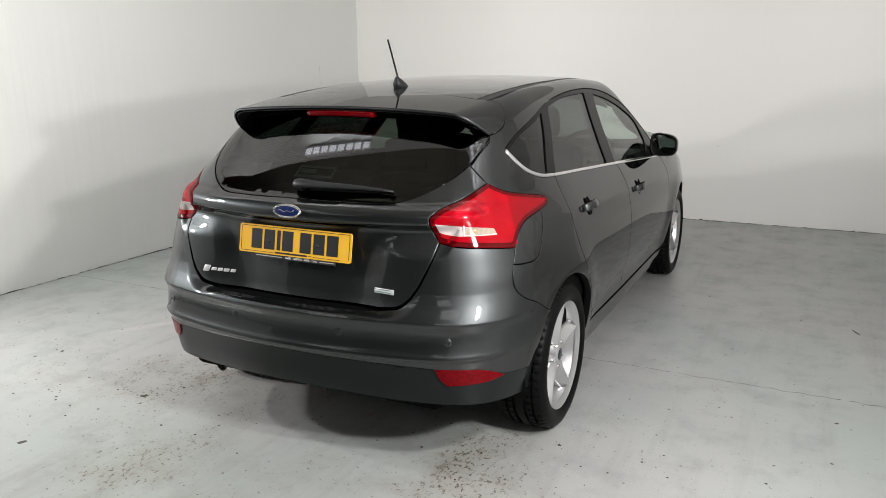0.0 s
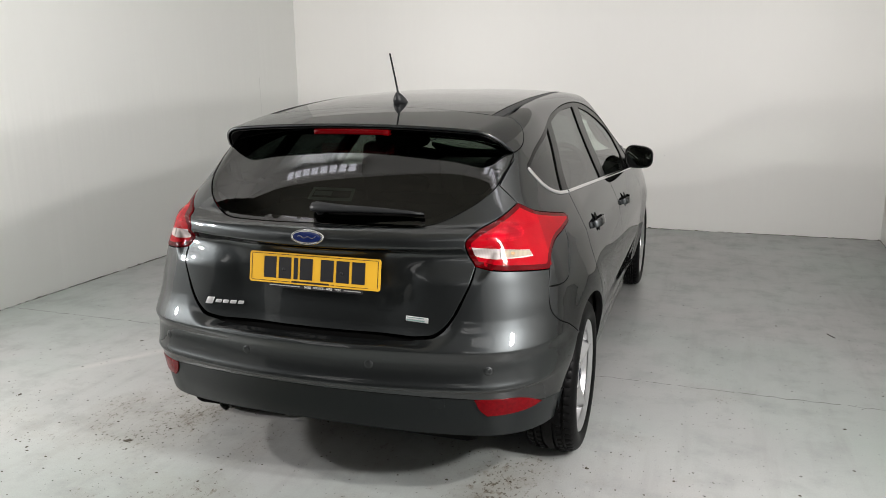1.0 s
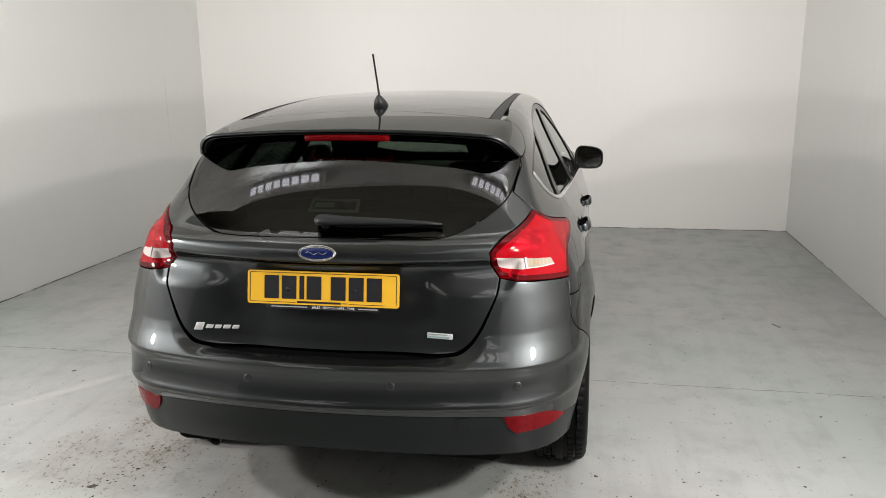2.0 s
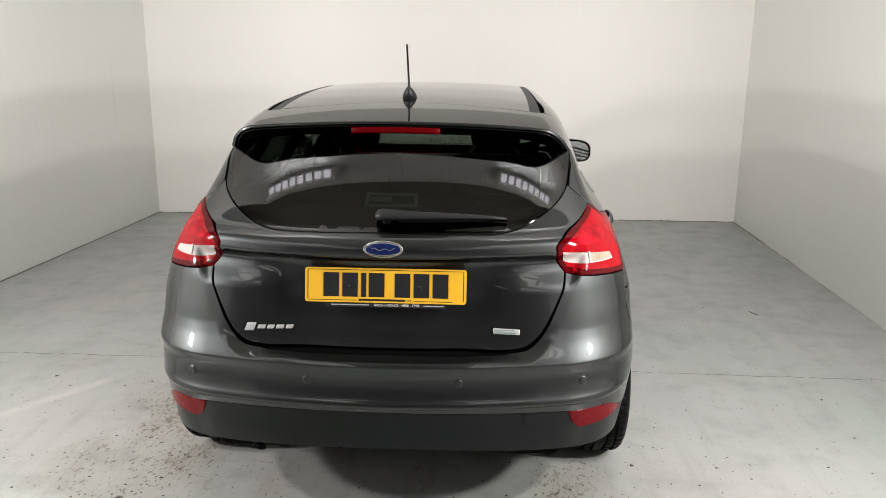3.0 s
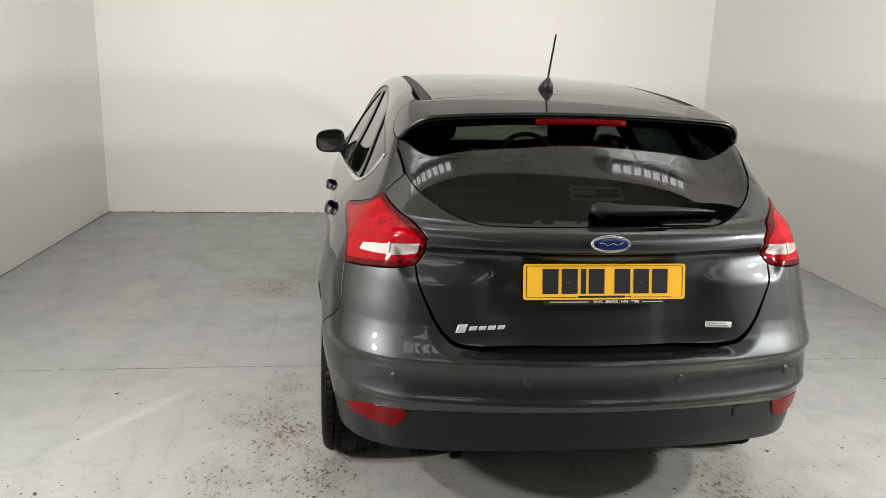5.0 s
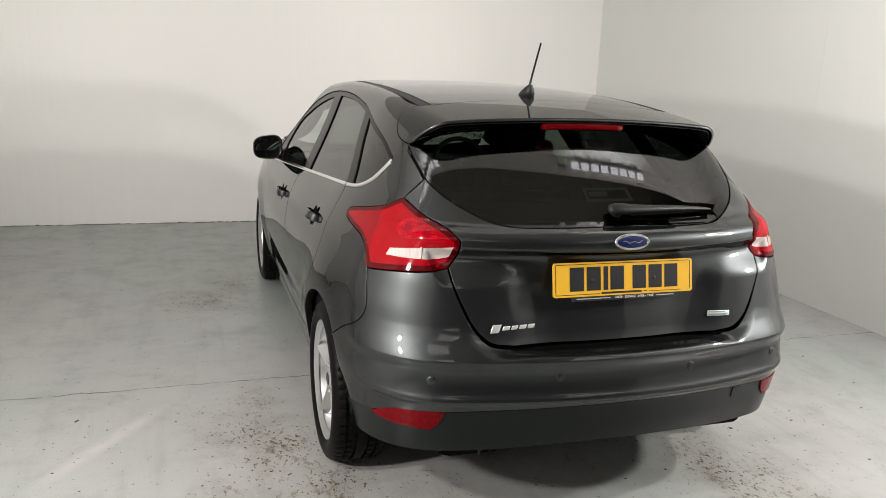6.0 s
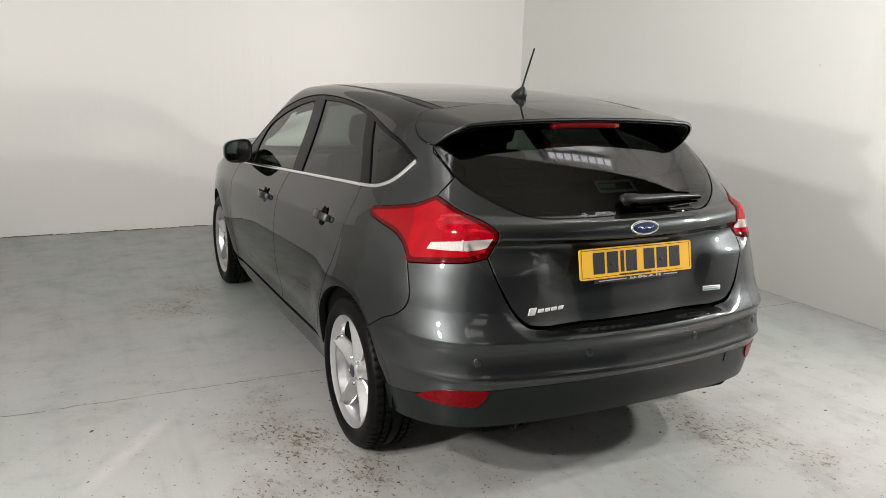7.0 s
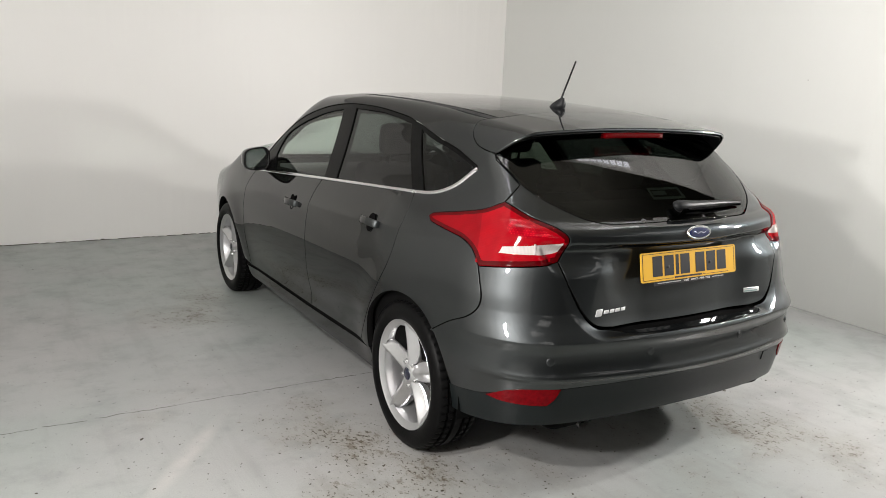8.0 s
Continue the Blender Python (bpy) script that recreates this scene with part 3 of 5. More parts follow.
    if depth > 0.006 and dark_fold:
        # the fold behind the edge is coloured black for the shade in the gap
        me.materials.append(M_DARK)
        first = len(tri)
        for i in range(first + 1, len(faces), 2):
            me.polygons[i].material_index = 1
    me.shade_smooth()
    me.normals_split_custom_set_from_vertices(norms)
    ob = new(name, me)
    ob.parent = parent
    return tagged(ob, label)


def band(name, pts, mat, parent, width=0.014, height=0.004, side=1, base=0.0, at=body_at, gap=0.015, label=""):
    """A narrow moulding that follows a line on the skin."""
    c = spline(to_qv(np.asarray(pts, float)), gap)
    t = np.gradient(c, axis=0)
    t /= np.linalg.norm(t, axis=1)[:, None]
    s = np.stack([-t[:, 1], t[:, 0]], 1)
    rows = []
    for off, h in ((-0.5, -0.004), (-0.5, 0.55), (-0.34, 1.0), (0.34, 1.0), (0.5, 0.55), (0.5, -0.004)):
        p, n = to_skin((c + s * off * width) * (side, 1), at)
        rows.append(p + n * (base + (h * height if h > 0 else h)))
    bm = bmesh.new()
    vs = [[bm.verts.new(p) for p in r] for r in rows]
    for a, b in zip(vs, vs[1:]):
        for i in range(len(c) - 1):
            bm.faces.new((a[i], a[i + 1], b[i + 1], b[i]))
    bm.faces.new([r[0] for r in vs]), bm.faces.new([r[-1] for r in vs])
    bmesh.ops.recalc_face_normals(bm, faces=bm.faces)
    return part(name, bm, mat, parent, label)


def on_skin(x, y, z, side=1, at=body_at):
    p, n = to_skin(to_qv([(abs(x), y, z)]) * ((side if x >= 0 else -side), 1), at)
    return Vector(p[0]), Vector(n[0])


# ---- the car ----
CAR_X, CAR_Y = -1.717, 2.843
car = thing("car", (CAR_X, CAR_Y, 0), "dark grey metallic five-door hatchback parked in the bay", "car")

# lines shared by neighbouring panels, on the right half
LAMP_IN = [(0.678, -0.382, 1.100), (0.632, -0.480, 1.058), (0.577, -0.578, 1.026), (0.551, -0.613, 0.994), (0.564, -0.619, 0.962), (0.598, -0.623, 0.914)]
LAMP_LOW = [(0.598, -0.623, 0.914), (0.650, -0.603, 0.901), (0.738, -0.530, 0.889), (0.804, -0.413, 0.873)]
LAMP_OUT = [(0.804, -0.413, 0.873), (0.798, -0.362, 0.922), (0.796, -0.290, 0.949), (0.801, -0.130, 0.967), (0.798, -0.046, 0.979), (0.795, -0.028, 0.993)]
LAMP_TOP = [(0.795, -0.028, 0.993), (0.789, -0.041, 1.005), (0.780, -0.090, 1.017), (0.755, -0.220, 1.042), (0.725, -0.325, 1.068), (0.678, -0.382, 1.100)]
GATE_BRANCH = [(0.678, -0.382, 1.100), (0.640, -0.378, 1.130), (0.608, -0.373, 1.158)]
GATE_UP = [(0.608, -0.373, 1.158), (0.616, -0.313, 1.196), (0.628, -0.236, 1.238)]
GATE_SIDE = [(0.598, -0.623, 0.914), (0.566, -0.648, 0.830), (0.527, -0.668, 0.752), (0.499, -0.690, 0.709), (0.454, -0.688, 0.680), (0.380, -0.690, 0.666)]
GATE_LOW = [(0.380, -0.690, 0.666), (0.190, -0.704, 0.663), (0.0, -0.709, 0.663)]
# the bumper's rim stands off from the tailgate's foot, with a dark gap between
RIM_SIDE = [(0.598, -0.623, 0.914), (0.567, -0.648, 0.829), (0.531, -0.668, 0.749), (0.504, -0.690, 0.705), (0.458, -0.690, 0.674), (0.380, -0.692, 0.6600)]
RIM_LOW = [(0.380, -0.692, 0.6600), (0.190, -0.706, 0.6570), (0.0, -0.711, 0.6570)]
SEAM = [(0.804, -0.413, 0.873), (0.811, -0.440, 0.816), (0.818, -0.462, 0.768), (0.832, -0.458, 0.722), (0.850, -0.420, 0.686), (0.874, -0.335, 0.645), (0.896, -0.2355, 0.5836)]
VAL_TOP = [(0.868, -0.335, 0.392), (0.842, -0.420, 0.400), (0.803, -0.502, 0.412), (0.735, -0.608, 0.450), (0.600, -0.692, 0.462), (0.400, -0.742, 0.470), (0.200, -0.768, 0.475), (0.0, -0.777, 0.477)]
VAL_LOW = [(0.850, -0.335, 0.285), (0.800, -0.450, 0.292), (0.760, -0.530, 0.297), (0.655, -0.631, 0.306), (0.489, -0.684, 0.311), (0.220, -0.734, 0.325), (0.0, -0.747, 0.330)]
BELT = [(0.768 + 0.0333 * (y - 0.16), y, 1.064 - 0.0698 * (y - 0.16)) for y in np.linspace(2.08, 0.16, 24)]
KICK = [(0.768, 0.160, 1.064), (0.763, 0.110, 1.068), (0.757, 0.060, 1.073), (0.748, 0.000, 1.085), (0.724, -0.082, 1.120), (0.668, -0.168, 1.199)]
WIN_TOP = [(0.664, -0.158, 1.210), (0.650, 0.025, 1.258), (0.617, 0.380, 1.326), (0.593, 0.680, 1.360), (0.583, 1.000, 1.374), (0.588, 1.290, 1.366), (0.613, 1.540, 1.336), (0.655, 1.790, 1.270), (0.715, 1.960, 1.168), (0.800, 2.080, 0.985)]
DOOR_R = [(0.768, 0.160, 1.064), (0.793, 0.140, 1.016), (0.850, 0.138, 0.890), (0.888, 0.146, 0.780), (0.905, 0.185, 0.690), (0.903, 0.270, 0.560), (0.890, 0.360, 0.440), (0.852, 0.450, 0.330)]
DOOR_M = [(0.7988, 1.085, 0.9994), (0.845, 1.128, 0.900), (0.880, 1.120, 0.790), (0.896, 1.092, 0.620), (0.876, 1.086, 0.450), (0.840, 1.110, 0.310)]
DOOR_F = [(0.842, 2.120, 0.918), (0.870, 2.190, 0.830), (0.892, 2.205, 0.700), (0.894, 2.200, 0.520), (0.845, 2.185, 0.292)]
DITCH_IN = [(0.484, -0.036, 1.380), (0.489, 0.320, 1.413), (0.490, 0.800, 1.436), (0.488, 1.250, 1.440), (0.500, 1.650, 1.41), (0.56, 2.0, 1.29)]
DITCH_OUT = [(0.524, -0.030, 1.373), (0.524, 0.320, 1.405), (0.520, 0.800, 1.430), (0.518, 1.250, 1.434), (0.530, 1.650, 1.405), (0.60, 2.0, 1.27)]
ROOF_SEAM = [(0.0, 0.045, 1.413), (0.154, 0.038, 1.411), (0.320, 0.000, 1.401), (0.484, -0.036, 1.380)]
SPOIL_SIDE = [(0.524, -0.030, 1.373), (0.558, -0.008, 1.358), (0.600, -0.028, 1.322), (0.624, -0.085, 1.288), (0.631, -0.150, 1.272), (0.622, -0.220, 1.261)]
TRAIL = [(0.622, -0.220, 1.261), (0.603, -0.252, 1.283), (0.560, -0.282, 1.307), (0.480, -0.300, 1.328), (0.360, -0.314, 1.344), (0.180, -0.324, 1.358), (0.0, -0.328, 1.364)]
ARCH_R, ARCH_Z = 0.352, 0.322


def arch(y0, a0, a1):
    return [(0.88, y0 + ARCH_R * math.sin(radians(a)), ARCH_Z + ARCH_R * math.cos(radians(a))) for a in np.linspace(a0, a1, 15)]


GLASS_SIDE = [(0.612, -0.196, 1.257), (0.616, -0.245, 1.232), (0.605, -0.318, 1.190), (0.596, -0.375, 1.155), (0.562, -0.435, 1.117), (0.507, -0.497, 1.080), (0.440, -0.563, 1.050), (0.378, -0.605, 1.0395), (0.24, -0.632, 1.038), (0.0, -0.640, 1.040)]
GLASS_TOP = [(0.0, -0.245, 1.337), (0.30, -0.226, 1.326), (0.50, -0.203, 1.294), (0.612, -0.196, 1.257)]

# tailgate
gate = panel("tailgate", outline(both(GATE_LOW[::-1])[::1], GATE_SIDE[::-1], LAMP_IN[::-1], GATE_BRANCH, GATE_UP,
                                 both([(0.0, -0.19, 1.372), (0.35, -0.165, 1.350), (0.56, -0.15, 1.303), (0.628, -0.236, 1.238)])[::-1],
                                 [(-x, y, z) for x, y, z in GATE_UP[::-1]], [(-x, y, z) for x, y, z in GATE_BRANCH[::-1]],
                                 [(-x, y, z) for x, y, z in LAMP_IN], [(-x, y, z) for x, y, z in GATE_SIDE], gap=0.008),
             M_PAINT, car, holes=[outline(both(GLASS_SIDE[::-1]), both(GLASS_TOP)[::-1], gap=0.010)], gap=0.0105, depth=0.012)
panel("rear_window", outline(both(GLASS_SIDE[::-1]), both(GLASS_TOP)[::-1], gap=0.012), M_REARGLASS, gate, gap=0.016, cut=0.002, depth=0.004, lift=-0.002,
      label="dark tinted rear window")
# black ceramic edge of the window
inner = [(0.0, -0.600, 1.062), (0.24, -0.594, 1.061), (0.37, -0.570, 1.064), (0.430, -0.525, 1.075), (0.492, -0.470, 1.098), (0.548, -0.405, 1.136), (0.580, -0.350, 1.170), (0.590, -0.30, 1.200), (0.598, -0.238, 1.238)]
panel("window_border", outline(both(GLASS_SIDE[::-1]), both(GLASS_TOP)[::-1], gap=0.012), M_FRIT, gate,
      holes=[outline(both(inner), both([(0.0, -0.262, 1.326), (0.30, -0.242, 1.316), (0.50, -0.215, 1.284), (0.598, -0.238, 1.238)])[::-1], gap=0.012)],
      gap=0.02, cut=0.004, depth=0.003, lift=-0.007)

# spoiler: carries the roof's line on over the window
spoil = panel("spoiler", outline(both(ROOF_SEAM), [(0.484, -0.036, 1.380), (0.524, -0.030, 1.373)], SPOIL_SIDE, both(TRAIL[::-1])[::-1],
                                 [(-x, y, z) for x, y, z in SPOIL_SIDE[::-1]], [(-0.524, -0.030, 1.373), (-0.484, -0.036, 1.380)], gap=0.009),
              M_PAINT, car, gap=0.013, depth=0.010, dark_fold=False, skin=lambda qv: to_skin(qv, lid_at))
panel("spoiler_underside", outline(both([(x, y - 0.02, z) for x, y, z in ROOF_SEAM]), [(0.52, -0.05, 1.372), (0.59, -0.06, 1.325), (0.618, -0.14, 1.276), (0.612, -0.212, 1.264)],
                                   both([(x * 0.985, y + 0.010, z) for x, y, z in TRAIL[::-1]])[::-1],
                                   [(-0.612, -0.212, 1.264), (-0.618, -0.14, 1.276), (-0.59, -0.06, 1.325), (-0.52, -0.05, 1.372)], gap=0.012),
      M_SATINBLACK, spoil, gap=0.02, depth=0.004, lift=-0.016, skin=lambda qv: to_skin(qv, lid_at), label="black underside")

# roof and its two black strips
flat_top = lambda p: np.asarray(p, float)[:, :2]
roof_line = outline(both(ROOF_SEAM), DITCH_IN, both([(0.0, 2.12, 1.3), (0.3, 2.09, 1.3), (0.56, 2.0, 1.29)])[::-1], [(-x, y, z) for x, y, z in DITCH_IN[::-1]], gap=0.02, flat=flat_top)
panel("roof", roof_line, M_PAINT, car, gap=0.03, skin=skin_top, depth=0.012)
for s in (1, -1):
    panel("roof_strip", outline(DITCH_IN, [DITCH_IN[-1], DITCH_OUT[-1]], DITCH_OUT[::-1], [DITCH_OUT[0], DITCH_IN[0]], gap=0.014, flat=flat_top) * (s, 1), M_BLACK, car,
          gap=0.014, cut=0.001, skin=skin_top, lift=-0.002, depth=0.006, label="matt black roof strip")

# bumper and the black valance below it
arch_end = arch(0, -42, -78)
bumper = panel("rear_bumper", outline(both(RIM_LOW[::-1]), RIM_SIDE[::-1], LAMP_LOW, SEAM, arch_end, [arch_end[-1], VAL_TOP[0]], VAL_TOP,
                                      [(-x, y, z) for x, y, z in VAL_TOP[::-1]], [(-VAL_TOP[0][0], *VAL_TOP[0][1:]), (-arch_end[-1][0], *arch_end[-1][1:])], [(-x, y, z) for x, y, z in arch_end[::-1]],
                                      [(-x, y, z) for x, y, z in SEAM[::-1]], [(-x, y, z) for x, y, z in LAMP_LOW[::-1]],
                                      [(-x, y, z) for x, y, z in RIM_SIDE], gap=0.006), M_PAINT, car, gap=0.011, depth=0.02, fine=lambda p: (p[:, 1] < -0.40) & ((np.abs(gate_edge(p[:, 0], p[:, 2]) - 0.012) < 0.036) | (np.abs(p[:, 2] - 0.628) < 0.018)))
panel("valance", outline(VAL_TOP, [(-x, y, z) for x, y, z in VAL_TOP[::-1]], [(-VAL_TOP[0][0], *VAL_TOP[0][1:]), (-VAL_LOW[0][0], *VAL_LOW[0][1:])], [(-x, y, z) for x, y, z in VAL_LOW], VAL_LOW[::-1],
                         [VAL_LOW[0], VAL_TOP[0]], gap=0.012), M_GREYPL, bumper, gap=0.018, depth=0.05, lift=-0.003, label="dark grey plastic lower valance")

# per side: quarter and side frame, doors, wing, sill, windows, lamps
FG = [[(0.824, 1.800, 0.958), (0.800, 1.085, 1.010)], [(0.800, 1.085, 1.010), (0.606, 1.265, 1.340)], [(0.606, 1.265, 1.342), (0.629, 1.500, 1.309), (0.668, 1.740, 1.246), (0.712, 1.890, 1.165), (0.780, 1.900, 1.050)], [(0.780, 1.90, 1.050), (0.824, 1.800, 0.958)]]
RG = [[(0.795, 0.940, 1.020), (0.764, 0.205, 1.074)], [(0.764, 0.205, 1.074), (0.620, 0.460, 1.318)], [(0.620, 0.460, 1.318), (0.600, 0.760, 1.347), (0.598, 1.110, 1.352)], [(0.598, 1.110, 1.352), (0.795, 0.940, 1.020)]]
QG = [[(0.757, 0.110, 1.081), (0.743, 0.005, 1.096), (0.720, -0.060, 1.128), (0.672, -0.138, 1.197)], [(0.672, -0.138, 1.199), (0.660, 0.030, 1.243), (0.630, 0.350, 1.304)], [(0.630, 0.350, 1.304), (0.757, 0.110, 1.081)]]
FLAP = [(0.811, -0.446, 0.816), (0.828, -0.390, 0.808), (0.845, -0.320, 0.805), (0.850, -0.268, 0.815), (0.836, -0.205, 0.872), (0.816, -0.146, 0.937), (0.801, -0.135, 0.966)]
SILL_B = [(0.80, 0.33, 0.215), (0.80, 1.2, 0.200), (0.80, 2.32, 0.200)]
for s in (1, -1):
    sv = (s, 1)
    frame_poly = outline(*((SEAM[:1:-1] + FLAP[:1], FLAP, [FLAP[-1]] + LAMP_OUT[4:]) if s > 0 else (SEAM[::-1], LAMP_OUT)), LAMP_TOP, GATE_BRANCH, GATE_UP, [(0.628, -0.236, 1.238), (0.622, -0.220, 1.261)], SPOIL_SIDE[::-1], DITCH_OUT,
                         [(0.60, 2.0, 1.27), (0.70, 2.30, 1.10), (0.79, 2.48, 0.985)], [(0.79, 2.48, 0.985), (0.815, 2.30, 0.952), (0.832, 2.08, 0.935)], [(0.832, 2.08, 0.935), WIN_TOP[-1]], WIN_TOP[::-1],
                         [WIN_TOP[0], KICK[-1]], KICK[::-1], DOOR_R, [DOOR_R[-1], (0.845, 0.36, 0.318)], [(0.845, 0.36, 0.318), (0.86, 0.3505, 0.325)], arch(0, 89, -42), gap=0.010)
    quarter = panel("quarter_panel", frame_poly, M_PAINT, car, side=s, gap=0.015)
    if s > 0:
        panel("fuel_flap", outline(FLAP, [(0.801, -0.135, 0.966), (0.796, -0.290, 0.949), (0.798, -0.362, 0.922), (0.804, -0.413, 0.873)], [(0.804, -0.413, 0.873), FLAP[0]], gap=0.010), M_PAINT, quarter, gap=0.015)
    rdoor = panel("rear_door", outline(DOOR_R[::-1], [p for p in BELT[::-1] if p[1] < 1.05] + [(0.7988, 1.085, 0.9994)], DOOR_M, [DOOR_M[-1], DOOR_R[-1]], gap=0.010), M_PAINT, car, side=s, gap=0.018, cut=0.0038)
    fdoor = panel("front_door", outline(DOOR_M[::-1], [(0.7988, 1.085, 0.9994)] + [p for p in BELT[::-1] if p[1] > 1.12], [BELT[0], (0.842, 2.12, 0.918)], DOOR_F, [DOOR_F[-1], DOOR_M[-1]], gap=0.010), M_PAINT, car, side=s, gap=0.018, cut=0.0038)
    panel("front_wing", outline(DOOR_F[::-1], [(0.842, 2.12, 0.918), (0.815, 2.30, 0.950), (0.79, 2.48, 0.985)], [(0.79, 2.48, 0.985), (0.72, 2.9, 0.93), (0.66, 3.2, 0.85)], [(0.66, 3.2, 0.85), (0.75, 3.2, 0.5), (0.75, 3.15, 0.33)],
                                [(0.75, 3.15, 0.33), (0.86, AXLE_F + 0.352, 0.322)], arch(AXLE_F, 90, -90), [(0.86, AXLE_F - 0.352, 0.322), DOOR_F[-1]], gap=0.012), M_PAINT, car, side=s, gap=0.02)
    panel("sill", outline([(0.846, 0.45, 0.306), (0.842, 1.11, 0.286), (0.842, 2.185, 0.270)], [(0.842, 2.185, 0.270), (0.82, 2.30, 0.27)], [(0.82, 2.30, 0.27), (0.80, 2.32, 0.20)], SILL_B[::-1], [SILL_B[0], (0.845, 0.36, 0.316)], [(0.845, 0.36, 0.316), (0.846, 0.45, 0.306)], gap=0.015),
          M_PAINT, car, side=s, gap=0.025, lift=-0.006)
    # window frames, with three openings each
    glass = [outline(*c, gap=0.012) for c in (FG, RG, QG)]
    frame_ob = panel("window_frame", outline(BELT, KICK, [KICK[-1], WIN_TOP[0]], WIN_TOP, [WIN_TOP[-1], BELT[0]], gap=0.012), M_FRAME, car, holes=glass, side=s, gap=0.02, depth=0.03, lift=-0.004, label="gloss black window frame")
    for g, m, nm in zip(glass, (M_CLEAR, M_TINT, M_TINT), ("front_window", "rear_door_window", "quarter_window")):
        panel(nm, g, m, frame_ob, side=s, gap=0.03, cut=-0.004, depth=0.003, lift=-0.010, label="dark tinted side glass" if m is M_TINT else "clear green-tinted side glass")
    band("chrome_strip", BELT[::-1][:1] + [p for p in BELT[::-1]][1:], M_CHROME, car, 0.015, 0.005, side=s)
    band("chrome_strip", KICK, M_CHROME, car, 0.015, 0.005, side=s)
    # tail lamp
    lamp_poly = outline(LAMP_IN, LAMP_LOW, LAMP_OUT, LAMP_TOP, gap=0.008)
    strip = outline([(0.570, -0.608, 0.979), (0.650, -0.585, 0.973), (0.757, -0.490, 0.957)], [(0.757, -0.490, 0.957), (0.764, -0.478, 0.931)], [(0.764, -0.478, 0.931), (0.700, -0.550, 0.934), (0.625, -0.605, 0.940), (0.586, -0.615, 0.953), (0.570, -0.608, 0.979)], gap=0.006)
    lamp = panel("tail_lamp", lamp_poly, M_LAMP, car, holes=[shrink(strip, 0.002)], side=s, gap=0.012, cut=0.0025, depth=0.02, lift=0.001, dark_fold=False, label="red tail lamp lens wrapping round the corner")
    panel("outer_lens", shrink(outline(LAMP_OUT, LAMP_TOP[:5], [LAMP_TOP[4], (0.772, -0.385, 0.975), LAMP_OUT[0]], gap=0.008), 0.009), M_LAMPMID, lamp, side=s, gap=0.014, cut=0.0, depth=0.002, lift=0.0018, dark_fold=False, label="deeper red outer lens")
    panel("clear_strip", strip, M_CLEARLENS, lamp, side=s, gap=0.008, cut=0.001, depth=0.01, lift=-0.0005, label="clear reversing and indicator strip")
    if s > 0:
        panel("indicator_window", outline([(0.672, -0.563, 0.966), (0.715, -0.53, 0.961), (0.752, -0.487, 0.954)], [(0.752, -0.487, 0.954), (0.757, -0.480, 0.937)], [(0.757, -0.480, 0.937), (0.700, -0.55, 0.939), (0.672, -0.565, 0.941)], [(0.672, -0.565, 0.941), (0.672, -0.563, 0.966)], gap=0.006),
              M_SMOKED, lamp, side=s, gap=0.008, cut=0.0, depth=0.003, lift=0.0008, label="smoky clear indicator window")
    band("strip_divider", [(0.666, -0.565, 0.973), (0.667, -0.568, 0.936)], M_CLEARLENS, lamp, 0.005, 0.002, side=s, gap=0.004)
    # the lens: a dark moulded rim, a bright cell of dimples, and the ribs between the chambers
    panel("lens_rim", lamp_poly, M_LAMPDARK, lamp, holes=[shrink(lamp_poly, 0.0150)], side=s, gap=0.01, cut=0.0028, depth=0.004, lift=0.0022, label="dark red moulded rim")
    cell = outline([(0.608, -0.575, 1.003), (0.632, -0.510, 1.028), (0.664, -0.462, 1.045), (0.692, -0.448, 1.036), (0.716, -0.458, 1.010), (0.700, -0.510, 0.993), (0.655, -0.552, 0.993), (0.608, -0.575, 1.003)], gap=0.008)
    panel("reflector_cell", cell, M_DIMPLE, lamp, side=s, gap=0.012, cut=0.0, depth=0.002, lift=0.0018, label="bright dimpled red reflector cell")
    # bumper reflector
    panel("reflector", outline([(0.803, -0.500, 0.408), (0.768, -0.573, 0.444), (0.730, -0.615, 0.458), (0.670, -0.664, 0.463), (0.602, -0.692, 0.463)], [(0.602, -0.692, 0.463), (0.618, -0.678, 0.420), (0.642, -0.662, 0.394)],
                               [(0.642, -0.662, 0.394), (0.715, -0.615, 0.394), (0.772, -0.548, 0.398), (0.803, -0.500, 0.408)], gap=0.008), M_REFLECT, bumper, side=s, gap=0.012, lift=0.003, depth=0.006, label="long red reflector")


# front of the car
def skin_front(xz, at=body_at):
    a, b = np.full(len(xz), 2.6), np.full(len(xz), 3.9)
    for _ in range(34):
        m = (a + b) / 2
        low = at(np.column_stack([xz[:, 0], m, xz[:, 1]])) < 0
        a, b = np.where(low, m, a), np.where(low, b, m)
    p = np.column_stack([xz[:, 0], a, xz[:, 1]])
    return p, out_of(p, at)


